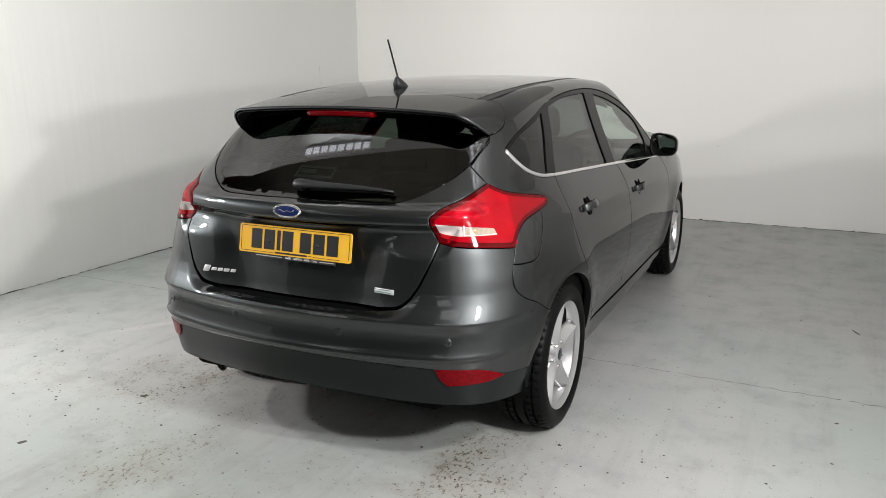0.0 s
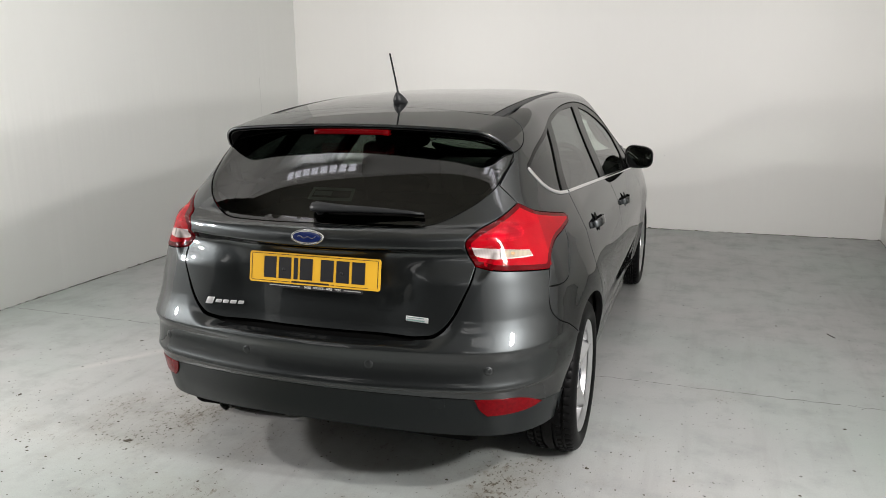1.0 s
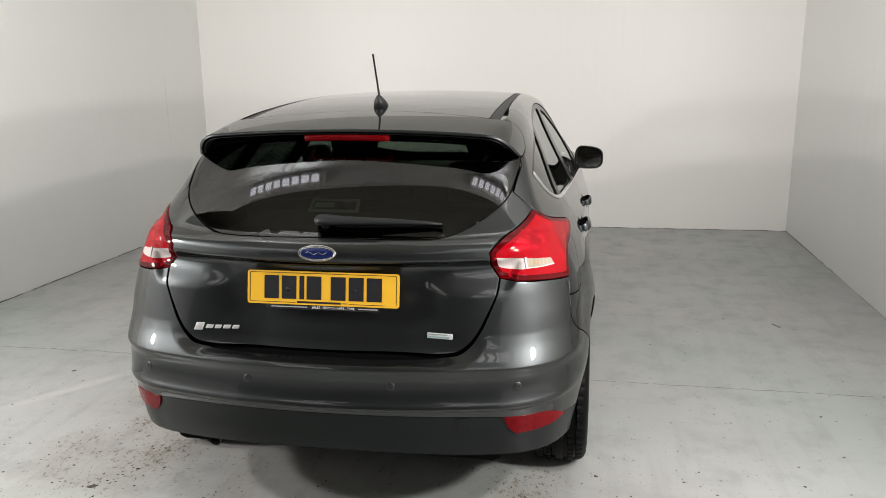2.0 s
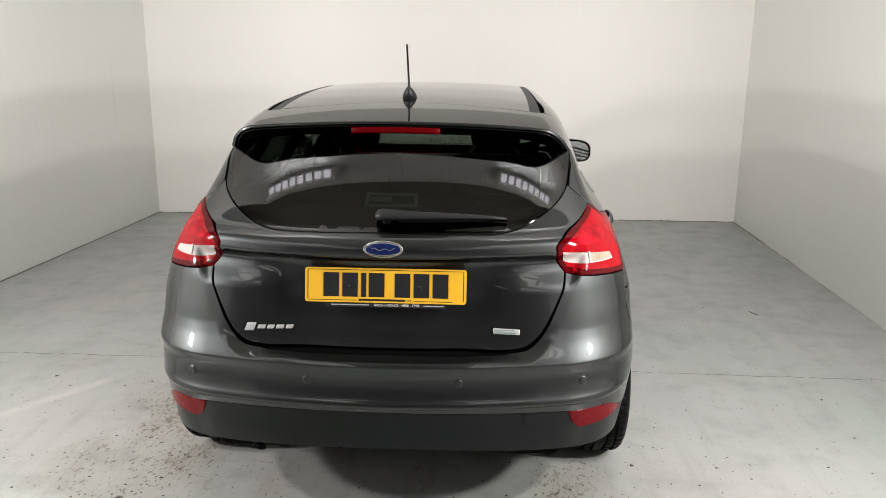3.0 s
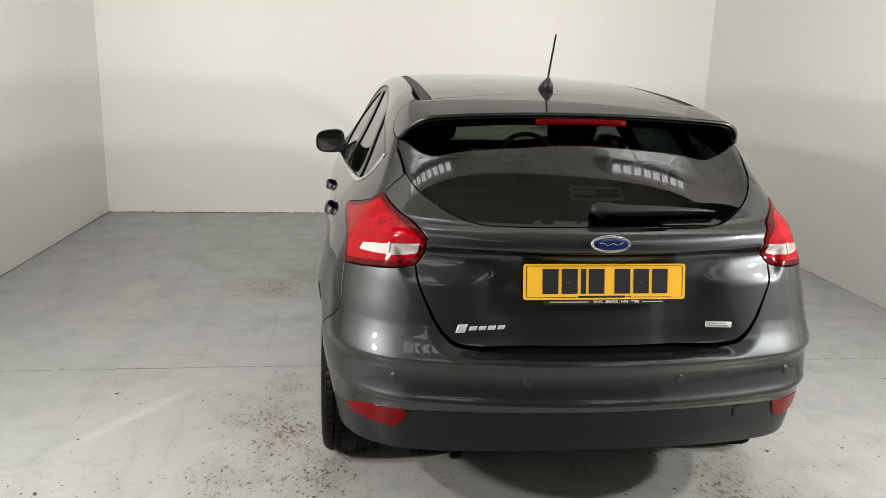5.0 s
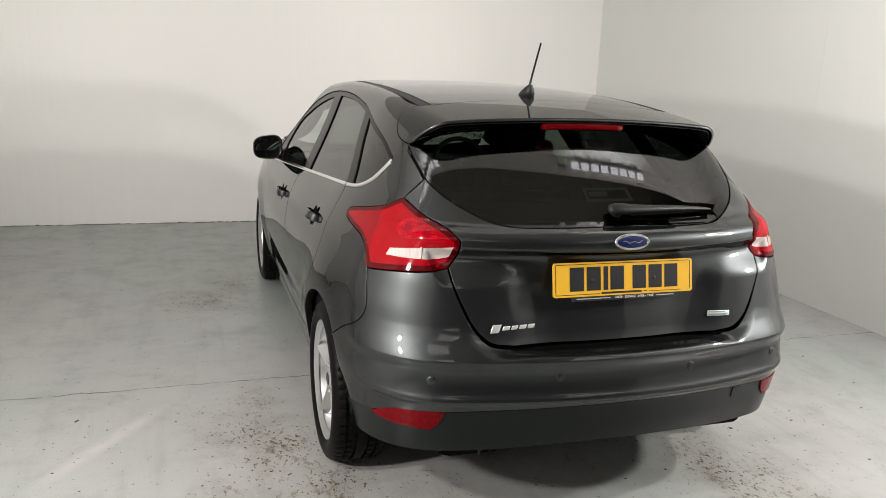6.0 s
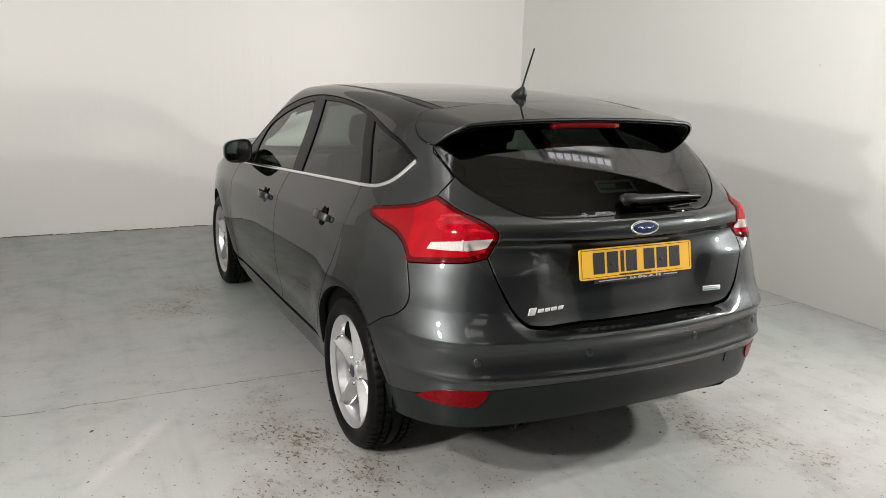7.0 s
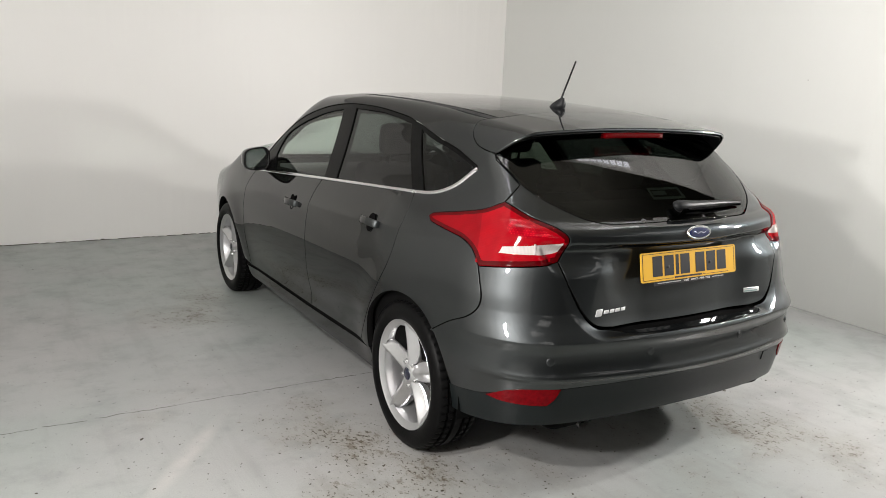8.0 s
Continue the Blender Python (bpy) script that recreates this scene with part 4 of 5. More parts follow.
flat_front = lambda p: np.asarray(p, float)[:, ::2]
SCREEN_TOP = [(0.0, 2.12, 1.3), (0.3, 2.09, 1.3), (0.56, 2.0, 1.29)]
SCREEN_LOW = [(0.0, 2.92, 1.0), (0.4, 2.84, 1.0), (0.72, 2.58, 1.0)]
panel("windscreen", outline(both(SCREEN_TOP), [SCREEN_TOP[-1], SCREEN_LOW[-1]], both(SCREEN_LOW)[::-1], [(-0.72, 2.58, 1.0), (-0.56, 2.0, 1.29)], gap=0.03, flat=flat_top), M_CLEAR, car, gap=0.05, skin=skin_top, depth=0.005, lift=-0.003, label="clear green-tinted windscreen")
panel("bonnet", outline(both(SCREEN_LOW), [SCREEN_LOW[-1], (0.70, 2.9, 0.9), (0.62, 3.25, 0.85)], both([(0.0, 3.40, 0.8), (0.35, 3.36, 0.8), (0.62, 3.25, 0.8)])[::-1], [(-0.62, 3.25, 0.85), (-0.70, 2.9, 0.9), (-0.72, 2.58, 1.0)], gap=0.03, flat=flat_top), M_PAINT, car, gap=0.05, skin=skin_top)
panel("front_bumper", outline([(-0.72, 3, 0.16), (0.72, 3, 0.16)], [(0.72, 3, 0.16), (0.76, 3, 0.5), (0.70, 3, 0.80)], [(0.70, 3, 0.80), (-0.70, 3, 0.80)], [(-0.70, 3, 0.80), (-0.76, 3, 0.5), (-0.72, 3, 0.16)], gap=0.03, flat=flat_front), M_PAINT, car, gap=0.05, skin=skin_front)

# dark lining added inside the body to stop light leaks, and the floor pan
LQ = QUART + 2.3
panel("inner_lining", np.array([(-LQ, -0.40), (LQ, -0.40), (LQ, 0.10), (QUART + 1.6, 0.245), (QUART - 0.25, 0.30), (0.95, 0.245), (0.60, 0.190), (-0.60, 0.190), (-0.95, 0.245), (-QUART + 0.25, 0.30), (-QUART - 1.6, 0.245), (-LQ, 0.10)]),
      M_DARK, car, gap=0.06, lift=-0.045, depth=0.004)
panel("headlining", outline(both([(0.0, -0.12, 1), (0.40, -0.10, 1), (0.50, -0.06, 1)]), [(0.50, -0.06, 1), (0.525, 0.9, 1), (0.53, 2.0, 1)], both([(0.0, 2.08, 1), (0.53, 2.0, 1)])[::-1], [(-0.53, 2.0, 1), (-0.525, 0.9, 1), (-0.50, -0.06, 1)], gap=0.04, flat=flat_top),
      plain("grey_headlining", (0.16, 0.16, 0.155), 0.9), car, gap=0.08, skin=skin_top, lift=-0.030, depth=0.004)
bm = bmesh.new()
box(bm, (-0.60, -0.30, 0.165), (0.60, 3.3, 0.34), 0.03)
box(bm, (-0.74, 0.42, 0.185), (0.74, 2.2, 0.33), 0.03)
box(bm, (-0.52, -0.64, 0.36), (0.52, -0.38, 0.44), 0.03)
# low box added under the tail to block light coming from behind
box(bm, (-0.60, -0.64, 0.262), (0.60, -0.28, 0.40), 0.04)
part("floor_pan", bm, M_DARK, car)
bm = bmesh.new()
tube(bm, [(-0.30, 0.2, 0.235), (-0.34, -0.2, 0.24)], 0.03, 12)
box(bm, (-0.50, -0.50, 0.245), (-0.08, -0.20, 0.35), 0.04)
part("silencer", bm, M_STEEL, car)
bm = bmesh.new()
tube(bm, [(-0.435, -0.45, 0.298), (-0.437, -0.56, 0.296), (-0.440, -0.610, 0.290), (-0.442, -0.645, 0.278)], 0.022, 16, caps=False)
tube(bm, [(-0.435, -0.45, 0.298), (-0.437, -0.56, 0.296), (-0.440, -0.610, 0.290), (-0.442, -0.644, 0.278)], 0.019, 16, caps=False)
part("exhaust_tip", bm, M_STEEL, car, "dull steel exhaust tip")


# dark liners round the wheels
for s in (1, -1):
    for ya in (0.0, AXLE_F):
        bm = bmesh.new()
        rows = []
        for a in np.linspace(-100, 96, 25):
            r = 0.372
            rows.append([bm.verts.new((s * x, ya + r * math.sin(radians(a)), ARCH_Z + r * math.cos(radians(a)))) for x in (0.52, 0.70, 0.835)])
        for a, b in zip(rows, rows[1:]):
            for k in range(2):
                bm.faces.new((a[k], a[k + 1], b[k + 1], b[k]))
        part("arch_liner", bm, M_DARK, car, "black wheel arch liner")


# wheels
def wheel_meshes():
    out = {}
    bm = bmesh.new()
    lathe(bm, [(0.03, 0.0), (0.03, 0.075), (0.018, 0.08), (0.012, 0.135), (-0.012, 0.135), (-0.020, 0.136), (-0.022, 0.192), (-0.030, 0.192), (-0.032, 0.08), (-0.06, 0.07), (-0.06, 0.0)], 40)
    bmesh.ops.remove_doubles(bm, verts=bm.verts, dist=1e-5)
    out["wheel"] = (bm, M_IRON)
    bm = bmesh.new()
    prof = [(0.086, 0.226), (0.098, 0.240), (0.106, 0.262), (0.103, 0.284), (0.096, 0.299), (0.086, 0.308), (0.072, 0.3135),
            (0.063, 0.3150), (0.061, 0.3050), (0.051, 0.3050), (0.049, 0.3160), (0.031, 0.3165), (0.029, 0.3055), (0.017, 0.3055), (0.015, 0.3170)]
    prof = prof + [(-x, r) for x, r in prof[::-1]]
    lathe(bm, prof, 220, dent=lambda i, j: 0.0075 if i % 4 == 0 and (6 <= j <= 7 or 10 <= j <= 11 or 18 <= j <= 19 or 22 <= j <= 23) else 0.0)
    out["tyre"] = (bm, M_RUBBER)
    bm = bmesh.new()
    lathe(bm, [(0.078, 0.205), (0.086, 0.222), (0.094, 0.2315), (0.090, 0.2345), (0.082, 0.232), (0.080, 0.226)], 96)
    lathe(bm, [(0.080, 0.2265), (0.074, 0.214), (0.045, 0.205), (-0.03, 0.196), (-0.085, 0.200), (-0.095, 0.228)], 96)
    lathe(bm, [(0.0745, 0.020), (0.0755, 0.031), (0.072, 0.037), (0.062, 0.050), (0.050, 0.060), (0.03, 0.062)], 48)
    out["rim"] = (bm, M_ALLOY)
    bm = bmesh.new()
    # one spoke, standing up: a sharp ridge down its middle, with flanks that fall steeply and narrow towards the rim
    secs = [(0.040, 0.028, 0.064, 0.006), (0.060, 0.038, 0.056, 0.016), (0.090, 0.043, 0.050, 0.023), (0.125, 0.043, 0.049, 0.026), (0.160, 0.041, 0.052, 0.027), (0.190, 0.038, 0.060, 0.024), (0.210, 0.036, 0.070, 0.016), (0.223, 0.036, 0.080, 0.008)]
    rows = []
    for r, w, x, h in secs:
        half = [(x - 0.040, w * 0.92), (x - 0.010, w), (x - 0.004, w * 0.90), (x + h * 0.45, w * 0.42), (x + h * 0.92, 0.006), (x + h, 0.003)]
        rows.append([(a, -b, r) for a, b in half] + [(a, b, r) for a, b in half[::-1]])
    vs = [[bm.verts.new(p) for p in row] for row in rows]
    for a, b in zip(vs, vs[1:]):
        for i in range(len(a) - 1):
            bm.faces.new((a[i], a[i + 1], b[i + 1], b[i]))
    bmesh.ops.recalc_face_normals(bm, faces=bm.faces)
    out["spoke"] = (bm, M_ALLOY)
    bm = bmesh.new()
    lathe(bm, [(0.0785, 0.0), (0.0780, 0.022), (0.0760, 0.0265), (0.070, 0.028)], 32)
    bmesh.ops.remove_doubles(bm, verts=bm.verts, dist=1e-5)
    out["centre_cap"] = (bm, M_NAVY)
    bm = bmesh.new()
    lathe(bm, [(0.0730, 0.0), (0.0730, 0.006), (0.068, 0.0105), (0.040, 0.0105)], 6)
    bmesh.ops.remove_doubles(bm, verts=bm.verts, dist=1e-5)
    out["wheel_nut"] = (bm, M_CHROME)
    done = {}
    for k, (bm, m) in out.items():
        bmesh.ops.recalc_face_normals(bm, faces=bm.faces)
        me = bpy.data.meshes.new(k)
        bm.to_mesh(me)
        bm.free()
        me.materials.append(m)
        me.shade_smooth()
        if k in ("spoke", "rim", "tyre"):
            me.set_sharp_from_angle(angle=radians(16 if k == "spoke" else 38))
        done[k] = me
    return done


WM = wheel_meshes()
for wx, wy, turn, tilt in ((0.782, 0.0, 0, -2), (-0.782, 0.0, 180, 2), (0.782, AXLE_F, 0, 8), (-0.782, AXLE_F, 180, -6)):
    wheel = new("wheel", WM["wheel"])
    wheel.parent = car
    wheel.matrix_local = pose(wx, wy, 0.3165, 0, 0, turn) @ pose(0, 0, 0, tilt, 0, 0)
    for k, label in (("tyre", "black road tyre"), ("rim", "silver alloy rim"), ("centre_cap", "dark blue wheel centre cap")):
        o = tagged(new(k, WM[k]), label)
        o.parent = wheel
    for i in range(5):
        o = new("spoke", WM["spoke"])
        o.parent = wheel
        o.matrix_local = pose(0, 0, 0, 72 * i, 0, 0)
        o = new("wheel_nut", WM["wheel_nut"])
        o.parent = wheel
        o.matrix_local = pose(0, 0, 0, 72 * i + 36, 0, 0) @ pose(0, 0, 0.054)


def oval(bm, m, profile, a, b, n=40):
    """A flat oval body: profile rows of (inset, height)."""
    rings = []
    for ins, h in profile:
        rings.append([bm.verts.new(m @ Vector(((a - ins) * math.cos(t), (b - ins) * math.sin(t), h))) for t in np.linspace(0, 2 * math.pi, n, endpoint=False)])
    for r, q in zip(rings, rings[1:]):
        for i in range(n):
            bm.faces.new((r[i], r[(i + 1) % n], q[(i + 1) % n], q[i]))
    bm.faces.new(rings[-1])
    bmesh.ops.recalc_face_normals(bm, faces=bm.faces)


def seat_on(p, n, up=(0, 0, 1)):
    """A frame whose z goes out of the skin and whose y goes up it."""
    z = Vector(n).normalized()
    x = Vector(up).cross(z).normalized()
    y = z.cross(x)
    return Matrix.Translation(p) @ Matrix((x, y, z)).transposed().to_4x4()


# door handles: a body-coloured grip over a flat dark disc for the cup's shade
for s in (1, -1):
    for y, z, door in ((0.385, 0.898, "rear_door"), (1.355, 0.838, "front_door")):
        owner = [o for o in car.children if o.name.startswith(door) and (o.data.vertices[0].co.x > 0) == (s > 0)][0]
        p, n = on_skin(0.87 * s, y, z)
        m = seat_on(p, n)
        bm = bmesh.new()
        oval(bm, m, [(0.0, 0.0012), (0.003, 0.0022), (0.010, 0.001), (0.02, 0.0005)], 0.036, 0.043)
        part("handle_cup", bm, M_DARK, owner, "flat dark disc for the shaded cup behind the handle")
        bm = bmesh.new()
        rows = []
        for u, half, out_, thick in ((-0.082, 0.013, 0.004, 0.008), (-0.080, 0.0165, 0.016, 0.014), (-0.070, 0.018, 0.026, 0.018), (-0.04, 0.0185, 0.033, 0.014), (0.0, 0.0185, 0.036, 0.013), (0.04, 0.0185, 0.034, 0.014), (0.070, 0.018, 0.027, 0.018), (0.080, 0.0165, 0.017, 0.014), (0.082, 0.013, 0.004, 0.008)):
            rows.append([bm.verts.new(m @ Vector((u, half * math.copysign(abs(math.cos(a)) ** 0.6, math.cos(a)), out_ - thick / 2 + thick / 2 * math.copysign(abs(math.sin(a)) ** 0.7, math.sin(a))))) for a in np.linspace(0, 2 * math.pi, 16, endpoint=False)])
        for a, b in zip(rows, rows[1:]):
            for k in range(16):
                bm.faces.new((a[k], a[(k + 1) % 16], b[(k + 1) % 16], b[k]))
        bm.faces.new(rows[0]), bm.faces.new(rows[-1])
        bmesh.ops.recalc_face_normals(bm, faces=bm.faces)
        part("handle", bm, M_PAINT, owner, "body-coloured door handle")

# door mirrors
for s in (1, -1):
    bm = bmesh.new()
    n, rings = 40, []
    for dy, k, dz in ((-0.004, 0.85, 0.0), (-0.012, 0.90, 0.0), (-0.012, 0.985, 0.0), (-0.004, 1.0, 0.0), (0.03, 1.0, 0.0), (0.07, 0.93, -0.002), (0.105, 0.72, -0.006), (0.125, 0.38, -0.008)):
        ring = []
        for t in np.linspace(0, 2 * math.pi, n, endpoint=False):
            cx, cz = math.cos(t), math.sin(t)
            ex = 0.087 * math.copysign(abs(cx) ** 0.62, cx)
            ez = 0.070 * math.copysign(abs(cz) ** 0.66, cz) * (1.0 - 0.13 * (ex / 0.087) * (1 if cz > 0 else 0.3))
            ring.append(bm.verts.new((s * (0.893 + ex * k), 1.925 + dy - 0.20 * ex, 1.014 + ez * k + dz)))
        rings.append(ring)
    for a, b in zip(rings, rings[1:]):
        for i in range(n):
            bm.faces.new((a[i], a[(i + 1) % n], b[(i + 1) % n], b[i]))
    bm.faces.new(rings[-1])
    bmesh.ops.recalc_face_normals(bm, faces=bm.faces)
    shell = part("door_mirror", bm, M_GLOSSBLACK, car, "dark door mirror")
    bm = bmesh.new()
    ring = []
    for t in np.linspace(0, 2 * math.pi, n, endpoint=False):
        cx, cz = math.cos(t), math.sin(t)
        ex = 0.087 * math.copysign(abs(cx) ** 0.62, cx)
        ez = 0.070 * math.copysign(abs(cz) ** 0.66, cz) * (1.0 - 0.13 * (ex / 0.087) * (1 if cz > 0 else 0.3))
        ring.append(bm.verts.new((s * (0.893 + ex * 0.845), 1.9200 - 0.24 * ex + 0.09 * ez, 1.013 + ez * 0.845)))
    bm.faces.new(ring)
    bmesh.ops.recalc_face_normals(bm, faces=bm.faces)
    part("mirror_glass", bm, M_MIRROR, shell, "mirror glass", smooth=False)
    bm = bmesh.new()
    p, nn = on_skin(0.80 * s, 1.97, 0.975)
    tube(bm, [p - nn * 0.02, Vector((s * 0.835, 1.975, 0.965)), Vector((s * 0.87, 1.96, 0.975))], [0.034, 0.026, 0.024], 14)
    part("mirror_foot", bm, M_BLACK, shell)

# aerial
bm = bmesh.new()
rp, rn = skin_top(np.array([(0.0, 0.185)]))
zr = float(rp[0][2])
for k, (r, h) in enumerate(((0.036, 0.0), (0.0375, 0.008), (0.033, 0.020), (0.025, 0.032), (0.015, 0.043), (0.008, 0.050))):
    ring = [bm.verts.new((r * 0.80 * math.cos(t), 0.185 + 0.020 - 0.010 * k * 0.9 + r * 1.25 * math.sin(t), zr - 0.004 + h)) for t in np.linspace(0, 2 * math.pi, 24, endpoint=False)]
    if k:
        for i in range(24):
            bm.faces.new((last[i], last[(i + 1) % 24], ring[(i + 1) % 24], ring[i]))
    last = ring
bm.faces.new(last)
base = part("aerial", bm, M_BLACK, car, "black aerial foot")
bm = bmesh.new()
tube(bm, [(0, 0.172, zr + 0.036), (0, 0.150, zr + 0.085), (0, 0.087, 1.633)], [0.0058, 0.0042, 0.0036], 10)
part("aerial_rod", bm, M_BLACK, base, "black whip aerial")

# rear wiper: a tapering arm that carries the blade under it
def off_glass(x, z, d):
    p, n = on_skin(x, -0.6, z)
    return p + n * d


bm = bmesh.new()
stations = ((-0.036, 1.076, 0.019, 0.005, 0.005), (-0.030, 1.076, 0.021, 0.016, 0.011), (-0.012, 1.075, 0.024, 0.0205, 0.015), (0.020, 1.074, 0.024, 0.0195, 0.014), (0.060, 1.0730, 0.024, 0.0165, 0.012), (0.120, 1.0740, 0.023, 0.0140, 0.010),
            (0.200, 1.076, 0.022, 0.0115, 0.009), (0.280, 1.078, 0.020, 0.0085, 0.007), (0.350, 1.079, 0.018, 0.0060, 0.005), (0.400, 1.079, 0.015, 0.0030, 0.003))
rings = []
for x, z, d, tall, thick in stations:
    c, up, out_ = off_glass(x, z, d), off_glass(x, z + 0.02, d) - off_glass(x, z, d), off_glass(x, z, d + 0.02) - off_glass(x, z, d)
    up, out_ = up.normalized(), out_.normalized()
    rings.append([bm.verts.new(c + up * tall * math.copysign(abs(math.cos(t)) ** 0.75, math.cos(t)) + out_ * thick * math.copysign(abs(math.sin(t)) ** 0.9, math.sin(t))) for t in np.linspace(0, 2 * math.pi, 18, endpoint=False)])
for a, b in zip(rings, rings[1:]):
    for k in range(18):
        bm.faces.new((a[k], a[(k + 1) % 18], b[(k + 1) % 18], b[k]))
bm.faces.new(rings[0]), bm.faces.new(rings[-1])
tube(bm, [off_glass(0.0, 1.074, -0.005), off_glass(0.0, 1.077, 0.024)], [0.016, 0.018], 16)
bmesh.ops.recalc_face_normals(bm, faces=bm.faces)
wiper = part("rear_wiper", bm, M_BLACK, gate, "black plastic rear wiper arm")
bm = bmesh.new()
tube(bm, [off_glass(x, z, 0.009) for x, z in ((0.040, 1.066), (0.15, 1.068), (0.28, 1.073), (0.402, 1.075))], [0.006, 0.008, 0.007, 0.004], 10)
part("wiper_blade", bm, M_FRIT, wiper)

# amber bulb behind the indicator window
for s in (1,):
    owner = [o for o in car.children if o.name.startswith("tail_lamp") and (o.data.vertices[0].co.x > 0) == (s > 0)][0]
    p, nn = on_skin(0.700 * s, -0.54, 0.951)
    bm = bmesh.new()
    oval(bm, seat_on(p, nn), [(0, 0.0016), (0.002, 0.0026), (0.0045, 0.0030)], 0.008, 0.0055, 24)
    part("amber_bulb", bm, M_AMBER, owner, "amber indicator bulb")

# high brake light under the spoiler's edge
bm = bmesh.new()
for i, x in enumerate(np.linspace(-0.156, 0.156, 13)):
    y = -0.328 + 0.10 * x * x + 0.004
    ring = [bm.verts.new((x, y + dy, 1.356 - 0.1 * x * x + dz)) for dy, dz in ((0.03, -0.008), (-0.004, -0.009), (-0.007, -0.013), (-0.004, -0.028), (0.0, -0.030), (0.03, -0.030))]
    if i:
        for k in range(6):
            bm.faces.new((last[k], last[(k + 1) % 6], ring[(k + 1) % 6], ring[k]))
    else:
        bm.faces.new(ring)
    last = ring
bm.faces.new(last)
bmesh.ops.recalc_face_normals(bm, faces=bm.faces)
part("brake_light", bm, M_REDLENS, spoil, "long red high-level brake light")

# number plate, with bars for its characters
PLATE = pose(0.004, -0.675, 0.8735, 90 - 11, 0, 0)


def flat_box(bm, m, x0, x1, y0, y1, h, d=0.001, bevel=0.0):
    box(bm, (x0, y0, h), (x1, y1, h + d), bevel, m)


bm = bmesh.new()
n = 8
ring = []
for cx, cy, a0 in ((0.251, 0.0465, 0), (-0.251, 0.0465, 90), (-0.251, -0.0465, 180), (0.251, -0.0465, 270)):
    for t in np.linspace(a0, a0 + 90, n):
        ring.append((cx + 0.009 * math.cos(radians(t)), cy + 0.009 * math.sin(radians(t))))
a = [bm.verts.new(PLATE @ Vector((x, y, 0))) for x, y in ring]
b = [bm.verts.new(PLATE @ Vector((x, y, 0.004))) for x, y in ring]
bm.faces.new(b), bm.faces.new(a[::-1])
for i in range(len(a)):
    bm.faces.new((a[i], a[(i + 1) % len(a)], b[(i + 1) % len(a)], b[i]))
plate = part("number_plate", bm, M_YELLOW, gate, "yellow number plate with dark bars", smooth=False)
for x0, w in ((-0.200, 0.050), (-0.139, 0.050), (-0.078, 0.016), (-0.053, 0.050), (0.030, 0.050), (0.091, 0.050), (0.152, 0.050)):
    bm = bmesh.new()
    flat_box(bm, PLATE, x0, x0 + w, -0.037, 0.040, 0.004)
    part("plate_bar", bm, M_INK, plate, "dark bar", smooth=False)
bm = bmesh.new()
for x0, x1, y0, y1 in ((-0.250, 0.250, 0.0485, 0.0502), (-0.2515, -0.2498, -0.046, 0.048), (0.2498, 0.2515, -0.046, 0.048), (-0.250, -0.092, -0.0492, -0.0475), (0.092, 0.215, -0.0492, -0.0475), (-0.086, 0.064, -0.0500, -0.0435), (0.070, 0.084, -0.048, -0.0455)):
    flat_box(bm, PLATE, x0, x1, y0, y1, 0.004, 0.0006)
part("plate_border", bm, M_INK, plate, smooth=False)
for x in (-0.119, 0.111):
    bm = bmesh.new()
    oval(bm, PLATE @ Matrix.Translation((x, -0.004, 0.0045)), [(0, 0), (0.001, 0.0025), (0.003, 0.003)], 0.0065, 0.0065, 16)
    part("plate_screw", bm, M_INK, plate)
bm = bmesh.new()
box(bm, (-0.195, -0.0715, -0.002), (0.193, -0.0555, 0.002), 0.001, PLATE)
holder = part("dealer_strip", bm, M_INK, plate, "black strip with small white lettering", smooth=False)


def words(name, text, m, width, mat, parent):
    cu = bpy.data.curves.new(name, "FONT")
    cu.body, cu.size, cu.align_x, cu.align_y, cu.extrude = text, 0.01, "LEFT", "CENTER", 0.00015
    tmp = bpy.data.objects.new(name, cu)
    scene.collection.objects.link(tmp)
    me = bpy.data.meshes.new_from_object(tmp.evaluated_get(bpy.context.evaluated_depsgraph_get()))
    bpy.data.objects.remove(tmp)
    xs = [v.co.x for v in me.vertices]
    k = width / (max(xs) - min(xs))
    me.transform(m @ Matrix.Diagonal((k, k, 1, 1)))
    me.materials.clear()
    me.materials.append(mat)
    ob = new(name, me)
    ob.parent = parent
    return ob


M_GREYINK = plain("grey_ink", (0.36, 0.36, 0.36), 0.5)
words("lettering", "SALES - SERVICE - HIRE - TYRE", PLATE @ Matrix.Translation((-0.036, -0.0632, 0.0022)), 0.146, M_WHITEINK, holder)
for x0, x1 in ((-0.176, -0.052), (0.122, 0.188)):
    bm = bmesh.new()
    flat_box(bm, PLATE, x0, x1, -0.0648, -0.0616, 0.002, 0.0004)
    part("lettering_bar", bm, M_GREYINK, holder, smooth=False)

# badges
p, nn = on_skin(0.002, -0.70, 1.000)
m = seat_on(p, nn)
bm = bmesh.new()
oval(bm, m, [(0.0, 0.0), (0.001, 0.005), (0.004, 0.0075), (0.008, 0.0062), (0.0085, 0.005)], 0.064, 0.0275, 56)
badge = part("maker_badge", bm, M_CHROME, gate, "chrome-rimmed dark blue oval badge")
bm = bmesh.new()
oval(bm, m, [(0.0, 0.0050), (0.002, 0.0056), (0.012, 0.0064)], 0.0555, 0.0190, 48)
part("badge_field", bm, M_BLUE, badge, "dark blue enamel field")
bm = bmesh.new()
tube(bm, [m @ Vector((-0.036 + 0.006 * k, 0.0034 * math.sin(1.15 * k) + 0.0012 * math.cos(0.5 * k), 0.0066)) for k in range(13)], 0.0013, 6)
part("badge_line", bm, M_CHROME, badge)


